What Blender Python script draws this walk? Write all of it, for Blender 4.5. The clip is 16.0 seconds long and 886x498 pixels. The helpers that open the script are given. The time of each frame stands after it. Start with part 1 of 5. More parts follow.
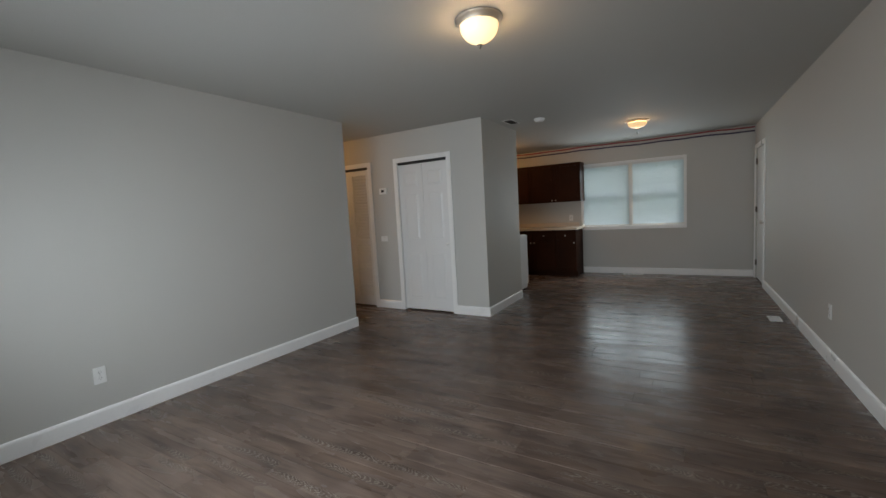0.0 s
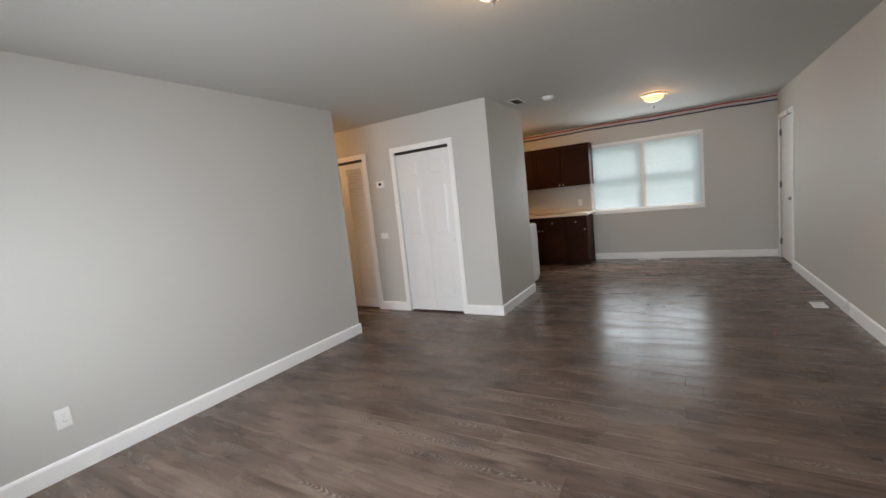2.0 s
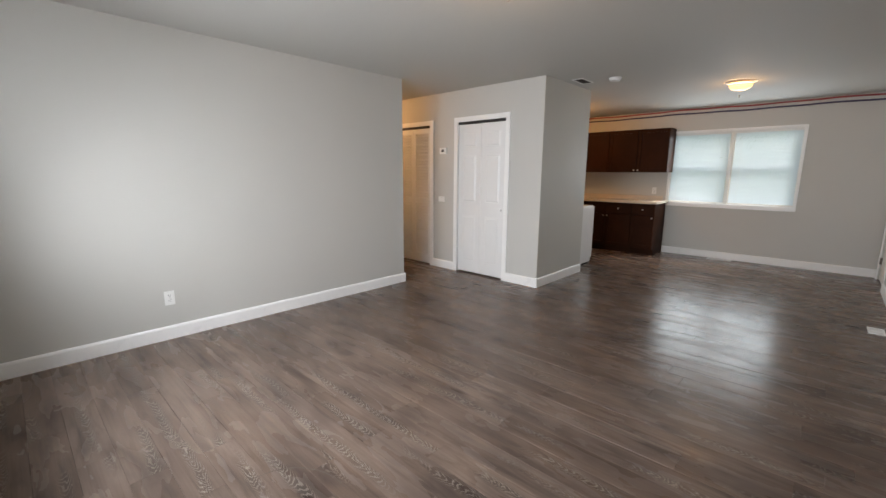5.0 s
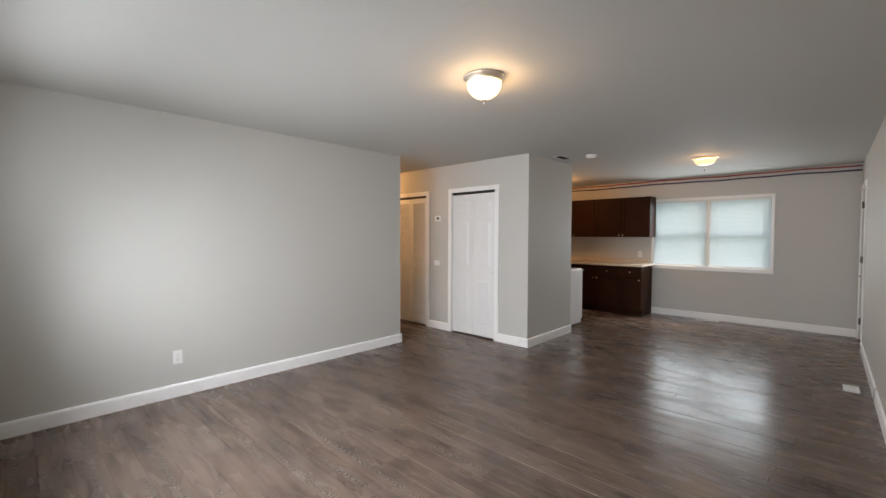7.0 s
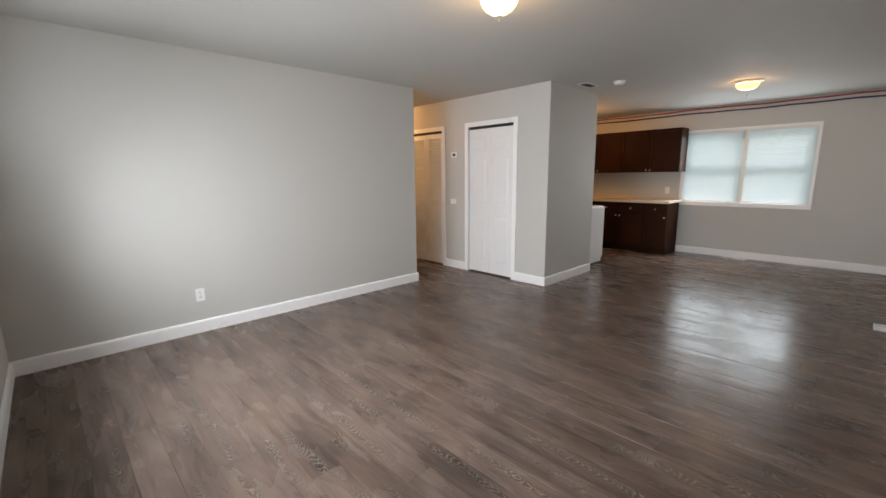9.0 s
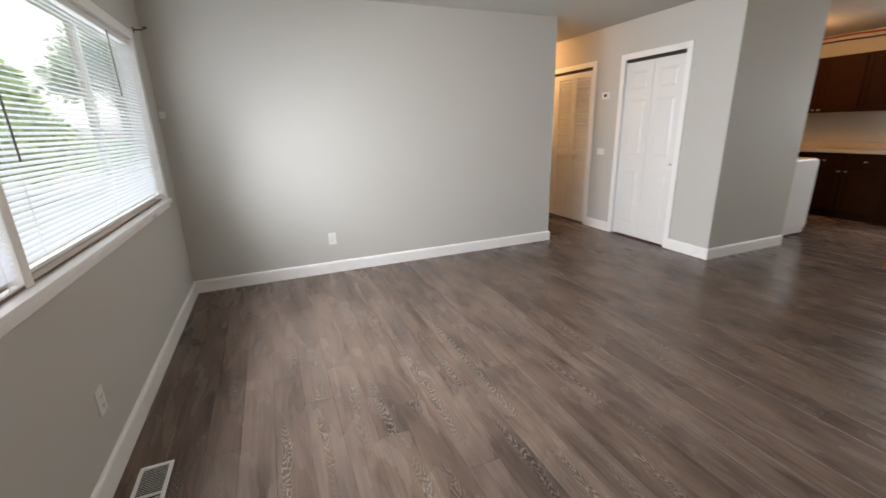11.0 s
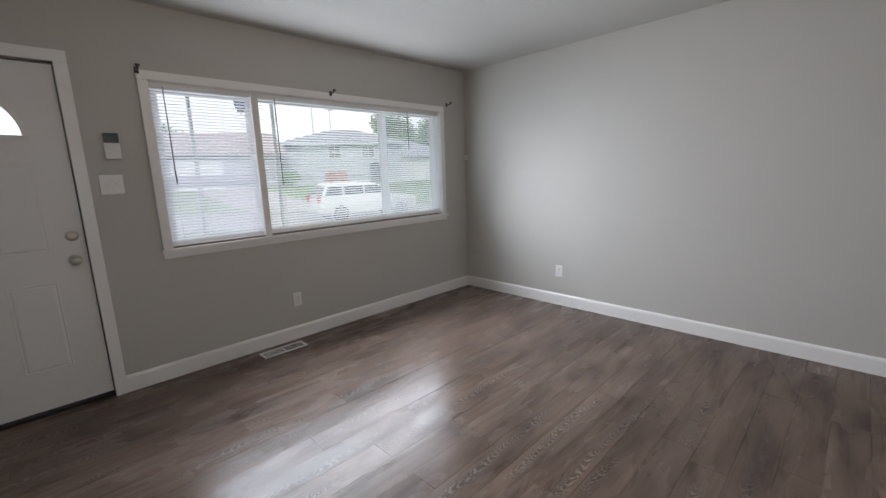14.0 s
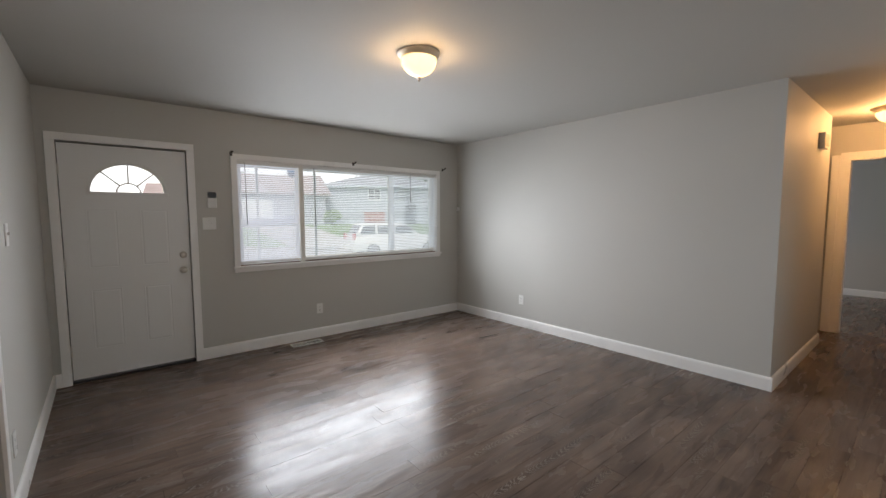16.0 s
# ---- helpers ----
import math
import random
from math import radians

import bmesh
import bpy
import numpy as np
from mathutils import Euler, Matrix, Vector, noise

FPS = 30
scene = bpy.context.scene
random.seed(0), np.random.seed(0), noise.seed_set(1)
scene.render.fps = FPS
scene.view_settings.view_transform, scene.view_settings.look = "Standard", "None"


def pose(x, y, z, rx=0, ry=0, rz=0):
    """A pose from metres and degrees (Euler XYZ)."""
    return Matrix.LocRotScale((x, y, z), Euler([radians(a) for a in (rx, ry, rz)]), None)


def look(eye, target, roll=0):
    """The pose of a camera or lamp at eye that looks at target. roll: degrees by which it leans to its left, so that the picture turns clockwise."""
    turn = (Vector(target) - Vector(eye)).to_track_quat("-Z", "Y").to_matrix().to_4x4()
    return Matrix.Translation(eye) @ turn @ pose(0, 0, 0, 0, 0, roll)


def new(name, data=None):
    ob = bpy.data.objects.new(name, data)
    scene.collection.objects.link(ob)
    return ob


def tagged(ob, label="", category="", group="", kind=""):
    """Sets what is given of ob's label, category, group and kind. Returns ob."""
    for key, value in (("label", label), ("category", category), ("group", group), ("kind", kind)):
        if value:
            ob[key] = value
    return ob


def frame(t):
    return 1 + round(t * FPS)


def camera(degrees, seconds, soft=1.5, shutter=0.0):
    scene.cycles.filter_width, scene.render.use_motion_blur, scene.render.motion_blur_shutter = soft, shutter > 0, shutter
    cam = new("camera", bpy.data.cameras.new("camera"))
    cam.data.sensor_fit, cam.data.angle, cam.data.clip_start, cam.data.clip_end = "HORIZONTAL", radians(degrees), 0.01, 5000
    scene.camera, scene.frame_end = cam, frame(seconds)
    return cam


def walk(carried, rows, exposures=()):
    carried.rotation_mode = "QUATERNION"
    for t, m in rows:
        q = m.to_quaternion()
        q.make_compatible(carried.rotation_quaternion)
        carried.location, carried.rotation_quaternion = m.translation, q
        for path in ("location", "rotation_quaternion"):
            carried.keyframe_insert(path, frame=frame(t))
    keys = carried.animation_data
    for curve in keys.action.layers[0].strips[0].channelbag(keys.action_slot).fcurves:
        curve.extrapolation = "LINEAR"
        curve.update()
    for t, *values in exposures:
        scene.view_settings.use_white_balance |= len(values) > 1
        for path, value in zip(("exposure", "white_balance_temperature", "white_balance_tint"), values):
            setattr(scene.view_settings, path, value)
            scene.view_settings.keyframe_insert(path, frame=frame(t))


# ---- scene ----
cam = camera(94.4, 16.0, 1.5, 0.3)
PATH = [
    (0, (0.371, 0.687, 1.329), (-0.648, 2.399, 1.151), -3.2),
    (0.5, (0.383, 0.759, 1.367), (-0.686, 2.43, 1.116), -3.9),
    (1, (0.362, 0.836, 1.35), (-0.812, 2.428, 1.054), -4.9),
    (1.5, (0.273, 0.902, 1.342), (-0.877, 2.516, 1.071), -5.5),
    (2, (0.086, 1.018, 1.38), (-0.93, 2.724, 1.147), -6.0),
    (2.5, (0.044, 1.094, 1.369), (-0.879, 2.853, 1.145), -5.7),
    (3, (0.131, 1.159, 1.368), (-0.91, 2.843, 1.081), -4.1),
    (3.2, (0.205, 1.167, 1.352), (-0.955, 2.757, 0.995), -3.7),
    (5.3, (0.821, 0.947, 1.362), (-0.53, 2.381, 1.013), 0.5),
    (5.5, (0.883, 0.923, 1.363), (-0.469, 2.36, 1.038), 0.7),
    (6, (0.973, 0.86, 1.37), (-0.377, 2.314, 1.121), 0.9),
    (6.5, (1.01, 0.815, 1.378), (-0.344, 2.281, 1.24), 0.6),
    (7, (1.0, 0.816, 1.402), (-0.369, 2.273, 1.34), 0.2),
    (7.5, (0.983, 0.836, 1.397), (-0.388, 2.291, 1.334), -0.1),
    (8, (0.97, 0.875, 1.386), (-0.408, 2.317, 1.235), -0.1),
    (8.2, (0.975, 0.891, 1.383), (-0.406, 2.324, 1.182), -0.1),
    (10.5, (0.977, 1.117, 1.376), (-0.629, 2.15, 0.781), -0.8),
    (11, (0.899, 1.359, 1.363), (-0.878, 2.078, 0.791), -1.7),
    (11.5, (0.871, 1.688, 1.35), (-1.032, 1.978, 0.808), -2.5),
    (12, (0.827, 2.046, 1.332), (-1.1, 1.841, 0.839), -2.9),
    (12.5, (0.66, 2.455, 1.334), (-1.193, 1.855, 0.88), -3.1),
    (13, (0.604, 2.957, 1.285), (-1.086, 1.98, 0.853), -3.6),
    (13.5, (0.566, 3.397, 1.296), (-0.945, 2.154, 0.883), -3.2),
    (14, (0.5, 3.846, 1.34), (-0.877, 2.442, 0.978), -2.0),
    (14.5, (0.543, 4.262, 1.364), (-0.774, 2.784, 1.079), -0.7),
    (15, (0.698, 4.638, 1.366), (-0.595, 3.132, 1.124), -0.3),
    (15.5, (0.841, 4.92, 1.389), (-0.433, 3.391, 1.192), -0.2),
    (16, (0.942, 5.156, 1.406), (-0.327, 3.617, 1.247), -0.2),
]
EXPOSURES = [(0.0, -0.05, 6500, 10), (0.5, 0.42, 6500, 11), (1.0, 0.77, 6640, 13), (2.0, 0.80, 6780, 14), (3.0, 0.75, 6760, 14), (5.5, 0.93, 6820, 15), (6.5, 0.92, 6820, 15), (7.5, 0.83, 6800, 15), (8.2, 0.84, 6800, 15), (10.5, 1.05, 6900, 15),
             (11.5, 0.95, 6950, 16), (12.5, 0.58, 6600, 17), (13.5, 0.53, 6480, 16), (15.0, 0.55, 6680, 16), (16.0, 0.56, 6800, 15)]
walk(cam, [(t, look(eye, target, roll)) for t, eye, target, roll in PATH], EXPOSURES)

# ---- world, sun, light ----
world = bpy.data.worlds.new("overcast_sky")
scene.world = world
world.use_nodes = True
wn, wl = world.node_tree.nodes, world.node_tree.links
wn.clear()
sky = wn.new("ShaderNodeTexSky")
sky.sky_type = "NISHITA"
sky.sun_disc = False
sky.sun_elevation, sky.sun_rotation = radians(50), radians(37)
sky.dust_density, sky.air_density = 1.6, 1.0
grey = wn.new("ShaderNodeHueSaturation")
grey.inputs["Saturation"].default_value = 0.12
grey.inputs["Value"].default_value = 1.45
wbg = wn.new("ShaderNodeBackground")
wbg.inputs["Strength"].default_value = 0.142
wout = wn.new("ShaderNodeOutputWorld")
wl.new(sky.outputs["Color"], grey.inputs["Color"])
wl.new(grey.outputs["Color"], wbg.inputs["Color"])
wl.new(wbg.outputs["Background"], wout.inputs["Surface"])
world.cycles.sampling_method = "MANUAL"
world.cycles.sample_map_resolution = 256

sun = new("sun", bpy.data.lights.new("sun", "SUN"))
sun.data.energy, sun.data.angle, sun.data.color = 1.3, radians(12), (1.0, 0.97, 0.93)
sun.matrix_world = look((0, 0, 30), (-6.0, -8.0, 18.0))

def window_light(name, at, target, wide, high, watts, colour):
    """Daylight that enters through a window's opening."""
    lamp = new(name, bpy.data.lights.new(name, "AREA"))
    lamp.data.shape, lamp.data.size, lamp.data.size_y = "RECTANGLE", wide, high
    lamp.data.energy, lamp.data.color = watts, colour
    lamp.matrix_world = look(at, target)
    return lamp


DAYLIGHT = (0.83, 0.92, 1.0)
window_light("daylight_front", (-1.74, 0.538, 1.44), (-1.74, 3.0, 1.44), 1.86, 1.02, 5.2, DAYLIGHT)
window_light("daylight_front_light", (-0.45, 0.538, 1.44), (-0.45, 3.0, 1.44), 0.60, 1.02, 1.7, (0.84, 0.88, 1.0))
for strip, (fall, open_angle, watts) in enumerate(((0.25, 130, 16.5), (0.24, 134, 16.5), (0.0, 178, 13.0))):
    z = 1.10 + 0.34 * strip
    window_light("daylight_front_strip", (-1.32, 0.66, z), (-1.32, 1.66, z - fall), 2.35, 0.33, watts, DAYLIGHT).data.spread = radians(open_angle)
for x, u, wide in ((-0.93, -0.90, 0.72), (-0.07, -0.07, 0.80)):
    window_light("daylight_kitchen", (x, 9.028, 1.46), (x, 6.0, 1.46), 0.76, 1.12, 0.45, (0.72, 0.90, 1.0))
    window_light("daylight_kitchen_strip", (u, 8.935, 1.45), (u, 6.0, 1.45), wide, 1.05, 8.0 * wide, (0.80, 0.93, 1.0))
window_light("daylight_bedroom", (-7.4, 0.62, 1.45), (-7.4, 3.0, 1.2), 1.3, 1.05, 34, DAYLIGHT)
WARM, CREAM, AMBER = (1.0, 0.50, 0.17), (1.0, 0.68, 0.36), (1.0, 0.57, 0.24)


# ---- mesh helpers ----
def bm_box(bm, lo, hi, bevel=0.0, mat_index=0):
    """Adds one box between two corners, its edges bevelled."""
    lo, hi = Vector([min(a, b) for a, b in zip(lo, hi)]), Vector([max(a, b) for a, b in zip(lo, hi)])
    size = hi - lo
    made = bmesh.ops.create_cube(bm, size=1.0, matrix=Matrix.Translation((lo + hi) / 2) @ Matrix.Diagonal((*size, 1)))
    if bevel > 0:
        edges = list({e for v in made["verts"] for e in v.link_edges})
        bmesh.ops.bevel(bm, geom=edges, offset=min(bevel, min(size) * 0.45), segments=2, profile=0.6, affect="EDGES")
    return bm


def box_bm(lo, hi, bevel=0.0):
    return bm_box(bmesh.new(), lo, hi, bevel)


def boxes_bm(rows, bevel=0.0):
    bm = bmesh.new()
    for lo, hi in rows:
        bm_box(bm, lo, hi, bevel)
    return bm


def lathe_bm(profile, centre=(0, 0, 0), turns=32, axis="Z"):
    """A body of revolution from (radius, height) pairs."""
    bm = bmesh.new()
    rings = []
    for r, z in profile:
        if r < 1e-5:
            rings.append([bm.verts.new((0, 0, z))])
        else:
            rings.append([bm.verts.new((r * math.cos(2 * math.pi * k / turns), r * math.sin(2 * math.pi * k / turns), z)) for k in range(turns)])
    for a, b in zip(rings, rings[1:]):
        for k in range(turns):
            k2 = (k + 1) % turns
            quad = [a[k % len(a)], a[k2 % len(a)], b[k2 % len(b)], b[k % len(b)]]
            verts = []
            for v in quad:
                if v not in verts:
                    verts.append(v)
            if len(verts) > 2:
                bm.faces.new(verts)
    bmesh.ops.recalc_face_normals(bm, faces=bm.faces[:])
    turn = {"Z": Matrix.Identity(4), "X": Matrix.Rotation(radians(90), 4, "Y"), "-X": Matrix.Rotation(radians(-90), 4, "Y"), "Y": Matrix.Rotation(radians(-90), 4, "X"), "-Y": Matrix.Rotation(radians(90), 4, "X")}[axis]
    bmesh.ops.transform(bm, matrix=Matrix.Translation(centre) @ turn, verts=bm.verts[:])
    for f in bm.faces:
        f.smooth = True
    return bm


def tube_bm(points, radius, sides=10):
    """A round rod along a line of points."""
    bm = bmesh.new()
    pts = [Vector(p) for p in points]
    rings = []
    for k, p in enumerate(pts):
        way = (pts[min(k + 1, len(pts) - 1)] - pts[max(k - 1, 0)]).normalized()
        side = way.cross(Vector((0, 0, 1)) if abs(way.z) < 0.9 else Vector((1, 0, 0))).normalized()
        up = side.cross(way)
        rings.append([bm.verts.new(p + radius * (math.cos(2 * math.pi * i / sides) * side + math.sin(2 * math.pi * i / sides) * up)) for i in range(sides)])
    for a, b in zip(rings, rings[1:]):
        for i in range(sides):
            bm.faces.new((a[i], a[(i + 1) % sides], b[(i + 1) % sides], b[i])).smooth = True
    bm.faces.new(rings[0])
    bm.faces.new(rings[-1])
    bmesh.ops.recalc_face_normals(bm, faces=bm.faces[:])
    return bm


def mesh_of(name, bm, material):
    me = bpy.data.meshes.new(name)
    bm.to_mesh(me)
    bm.free()
    if material:
        me.materials.append(material)
    return me


def part(name, bm, material, parent, label=""):
    ob = new(name, mesh_of(name, bm, material))
    ob.parent = parent
    return tagged(ob, label) if label else ob


def solid(name, bm, material, label="", category="", kind="", group=""):
    return tagged(new(name, mesh_of(name, bm, material)), label, category, group, kind)


def thing(name, label, category, at=(0, 0, 0), kind="", group=""):
    ob = new(name)
    ob.location = at
    ob.empty_display_size = 0.1
    return tagged(ob, label, category, group, kind)


# ---- materials ----
def material(name, colour, rough=0.5, metal=0.0, vary=0.06, scale=3.0, fine=60.0, bump=0.02, bump_scale=None, rough_vary=0.06, spec=0.5, distance=0.004):
    """A surface with two scales of variation in tone and gloss, and a fine relief."""
    m = bpy.data.materials.new(name)
    m.use_nodes = True
    n, l = m.node_tree.nodes, m.node_tree.links
    b = n["Principled BSDF"]
    b.inputs["Metallic"].default_value = metal
    b.inputs["Specular IOR Level"].default_value = spec
    co = n.new("ShaderNodeTexCoord")
    big, small = n.new("ShaderNodeTexNoise"), n.new("ShaderNodeTexNoise")
    big.inputs["Scale"].default_value, big.inputs["Detail"].default_value = scale, 3
    small.inputs["Scale"].default_value, small.inputs["Detail"].default_value = bump_scale or fine, 4
    l.new(co.outputs["Object"], big.inputs["Vector"])
    l.new(co.outputs["Object"], small.inputs["Vector"])
    mix = n.new("ShaderNodeMix")
    mix.data_type = "FLOAT"
    mix.inputs[0].default_value = 0.35
    l.new(big.outputs["Fac"], mix.inputs[2])
    l.new(small.outputs["Fac"], mix.inputs[3])
    ramp = n.new("ShaderNodeValToRGB")
    ramp.color_ramp.elements[0].position, ramp.color_ramp.elements[1].position = 0.3, 0.7
    ramp.color_ramp.elements[0].color = (*[c * (1 - vary) for c in colour], 1)
    ramp.color_ramp.elements[1].color = (*[min(1, c * (1 + vary)) for c in colour], 1)
    l.new(mix.outputs[0], ramp.inputs["Fac"])
    l.new(ramp.outputs["Color"], b.inputs["Base Color"])
    rr = n.new("ShaderNodeMapRange")
    rr.inputs["From Min"].default_value, rr.inputs["From Max"].default_value = 0.3, 0.7
    rr.inputs["To Min"].default_value, rr.inputs["To Max"].default_value = max(0.02, rough - rough_vary), min(1, rough + rough_vary)
    l.new(big.outputs["Fac"], rr.inputs["Value"])
    l.new(rr.outputs["Result"], b.inputs["Roughness"])
    if bump > 0:
        bp = n.new("ShaderNodeBump")
        bp.inputs["Strength"].default_value, bp.inputs["Distance"].default_value = bump, distance
        l.new(small.outputs["Fac"], bp.inputs["Height"])
        l.new(bp.outputs["Normal"], b.inputs["Normal"])
    return m


def glowing(name, colour, strength):
    m = bpy.data.materials.new(name)
    m.use_nodes = True
    b = m.node_tree.nodes["Principled BSDF"]
    b.inputs["Base Color"].default_value = (0.9, 0.85, 0.75, 1)
    b.inputs["Emission Color"].default_value = (*colour, 1)
    b.inputs["Emission Strength"].default_value = strength
    b.inputs["Roughness"].default_value = 0.25
    return m


def wood_floor():
    """Grey-brown vinyl planks: a long grain, limed cathedral rings and a tone for each plank."""
    m = bpy.data.materials.new("vinyl_plank")
    m.use_nodes = True
    n, l = m.node_tree.nodes, m.node_tree.links
    b = n["Principled BSDF"]
    co, info = n.new("ShaderNodeTexCoord"), n.new("ShaderNodeObjectInfo")
    geo = n.new("ShaderNodeNewGeometry")
    shift = n.new("ShaderNodeVectorMath")
    shift.operation = "MULTIPLY_ADD"
    rnd = n.new("ShaderNodeCombineXYZ")
    l.new(info.outputs["Random"], rnd.inputs[0])
    l.new(info.outputs["Random"], rnd.inputs[1])
    l.new(rnd.outputs[0], shift.inputs[0])
    shift.inputs[1].default_value = (37.0, 91.0, 0)
    l.new(co.outputs["Object"], shift.inputs[2])

    def stretched(sx, sy):
        s = n.new("ShaderNodeVectorMath")
        s.operation = "MULTIPLY"
        s.inputs[1].default_value = (sx, sy, 1)
        l.new(shift.outputs[0], s.inputs[0])
        return s.outputs[0]

    def noise_at(vec, scale, detail=4, distort=0.0):
        t = n.new("ShaderNodeTexNoise")
        t.inputs["Scale"].default_value, t.inputs["Detail"].default_value, t.inputs["Distortion"].default_value = scale, detail, distort
        l.new(vec, t.inputs["Vector"])
        return t.outputs["Fac"]

    def ramp(fac, stops):
        r = n.new("ShaderNodeValToRGB")
        while len(r.color_ramp.elements) < len(stops):
            r.color_ramp.elements.new(0.5)
        for e, (p, c) in zip(r.color_ramp.elements, stops):
            e.position, e.color = p, (*c, 1) if len(c) == 3 else c
        l.new(fac, r.inputs["Fac"])
        return r.outputs["Color"]

    def mixed(a, bb, fac, blend="MIX"):
        x = n.new("ShaderNodeMix")
        x.data_type, x.blend_type = "RGBA", blend
        l.new(a, x.inputs[6])
        l.new(bb, x.inputs[7])
        if isinstance(fac, float):
            x.inputs[0].default_value = fac
        else:
            l.new(fac, x.inputs[0])
        return x.outputs[2]

    plank = ramp(info.outputs["Random"], [(0.0, (0.130, 0.092, 0.073)), (0.35, (0.150, 0.108, 0.087)), (0.7, (0.169, 0.124, 0.101)), (1.0, (0.140, 0.102, 0.083))])
    cloud = ramp(noise_at(stretched(2.2, 9.0), 1.0, 5, 0.6), [(0.28, (0.58, 0.57, 0.57)), (0.44, (0.98, 0.97, 0.96)), (0.66, (1.26, 1.25, 1.22))])
    base = mixed(plank, cloud, 0.95, "MULTIPLY")
    streak = ramp(noise_at(stretched(2.0, 70.0), 1.0, 4, 0.2), [(0.35, (0.66, 0.65, 0.64)), (0.65, (1.20, 1.18, 1.17))])
    base = mixed(base, streak, 0.26, "MULTIPLY")
    vein = ramp(noise_at(stretched(1.6, 38.0), 1.0, 5, 0.5), [(0.36, (0.55, 0.53, 0.52)), (0.47, (1, 1, 1)), (0.60, (1.0, 1.0, 1.0)), (0.72, (1.22, 1.21, 1.20))])
    base = mixed(base, vein, 0.36, "MULTIPLY")
    knots = ramp(noise_at(stretched(3.2, 24.0), 1.0, 4, 0.7), [(0.30, (0.45, 0.43, 0.42)), (0.46, (1, 1, 1))])
    base = mixed(base, knots, 0.5, "MULTIPLY")
    # limed cathedral grain: nested arches along a band in each plank, in stretches only
    def calc(op, a, bb=None):
        x = n.new("ShaderNodeMath")
        x.operation = op
        for k, v in enumerate((a, bb)):
            if v is None:
                continue
            if isinstance(v, (int, float)):
                x.inputs[k].default_value = v
            else:
                l.new(v, x.inputs[k])
        return x.outputs[0]

    axes = n.new("ShaderNodeSeparateXYZ")
    l.new(co.outputs["Object"], axes.inputs[0])
    wander = calc("MULTIPLY", calc("SUBTRACT", noise_at(stretched(3.0, 0.3), 1.0, 2), 0.5), 0.10)
    middle = calc("ADD", calc("MULTIPLY", calc("FRACT", calc("MULTIPLY", info.outputs["Random"], 17.3)), 0.10), 0.025)
    v = calc("DIVIDE", calc("SUBTRACT", calc("ADD", axes.outputs["Y"], wander), middle), 0.032)
    arch = calc("ADD", calc("MULTIPLY", axes.outputs["X"], 26.0), calc("MULTIPLY", calc("MULTIPLY", v, v), 2.4))
    arch = calc("ADD", arch, calc("MULTIPLY", noise_at(stretched(5.0, 22.0), 1.0, 4, 0.9), 6.5))
    lines = ramp(calc("ADD", calc("MULTIPLY", calc("SINE", calc("MULTIPLY", arch, 6.283)), 0.5), 0.5), [(0.60, (0, 0, 0)), (0.95, (1, 1, 1))])
    band = ramp(calc("ABSOLUTE", v), [(0.45, (1, 1, 1)), (1.0, (0, 0, 0))])
    patch = ramp(noise_at(stretched(1.2, 4.0), 1.0, 2, 0.3), [(0.49, (0, 0, 0)), (0.59, (1, 1, 1))])
    zone = mixed(band, patch, 1.0, "MULTIPLY")
    dark = n.new("ShaderNodeRGB")
    dark.outputs[0].default_value = (0.58, 0.56, 0.55, 1)
    base = mixed(base, mixed(base, dark.outputs[0], 1.0, "MULTIPLY"), calc("MULTIPLY", zone, 0.7))
    pale = n.new("ShaderNodeRGB")
    pale.outputs[0].default_value = (0.39, 0.34, 0.29, 1)
    base = mixed(base, pale.outputs[0], calc("MULTIPLY", calc("MULTIPLY", lines, zone), 0.52))
    # grey cleaning haze and dark smudges, wider than one plank
    wide = n.new("ShaderNodeTexNoise")
    wide.inputs["Scale"].default_value, wide.inputs["Detail"].default_value = 1.0, 3
    place = n.new("ShaderNodeVectorMath")
    place.operation = "MULTIPLY"
    place.inputs[1].default_value = (1.6, 4.0, 1.0)
    l.new(geo.outputs["Position"], place.inputs[0])
    l.new(place.outputs[0], wide.inputs["Vector"])
    base = mixed(base, ramp(wide.outputs["Fac"], [(0.34, (0.58, 0.58, 0.60)), (0.50, (1, 1, 1)), (0.68, (1.12, 1.10, 1.06))]), 0.7, "MULTIPLY")
    l.new(base, b.inputs["Base Color"])
    rough = n.new("ShaderNodeMapRange")
    rough.inputs["To Min"].default_value, rough.inputs["To Max"].default_value = 0.14, 0.38
    # smears left by a mop: glossier and duller blotches across the planks
    smear = n.new("ShaderNodeTexNoise")
    smear.inputs["Scale"].default_value, smear.inputs["Detail"].default_value, smear.inputs["Distortion"].default_value = 1.0, 3, 0.5
    swipe = n.new("ShaderNodeVectorMath")
    swipe.operation = "MULTIPLY"
    swipe.inputs[1].default_value = (2.2, 9.0, 1.0)
    l.new(geo.outputs["Position"], swipe.inputs[0])
    l.new(swipe.outputs[0], smear.inputs["Vector"])
    blot = n.new("ShaderNodeMapRange")
    blot.inputs["From Min"].default_value, blot.inputs["From Max"].default_value = 0.36, 0.64
    l.new(smear.outputs["Fac"], blot.inputs["Value"])
    l.new(calc("ADD", calc("MULTIPLY", noise_at(stretched(1.2, 5.0), 1.0, 3), 0.6), calc("MULTIPLY", blot.outputs[0], 0.4)), rough.inputs["Value"])
    l.new(rough.outputs[0], b.inputs["Roughness"])
    b.inputs["Specular IOR Level"].default_value = 0.23
    bump = n.new("ShaderNodeBump")
    bump.inputs["Strength"].default_value, bump.inputs["Distance"].default_value = 0.12, 0.002
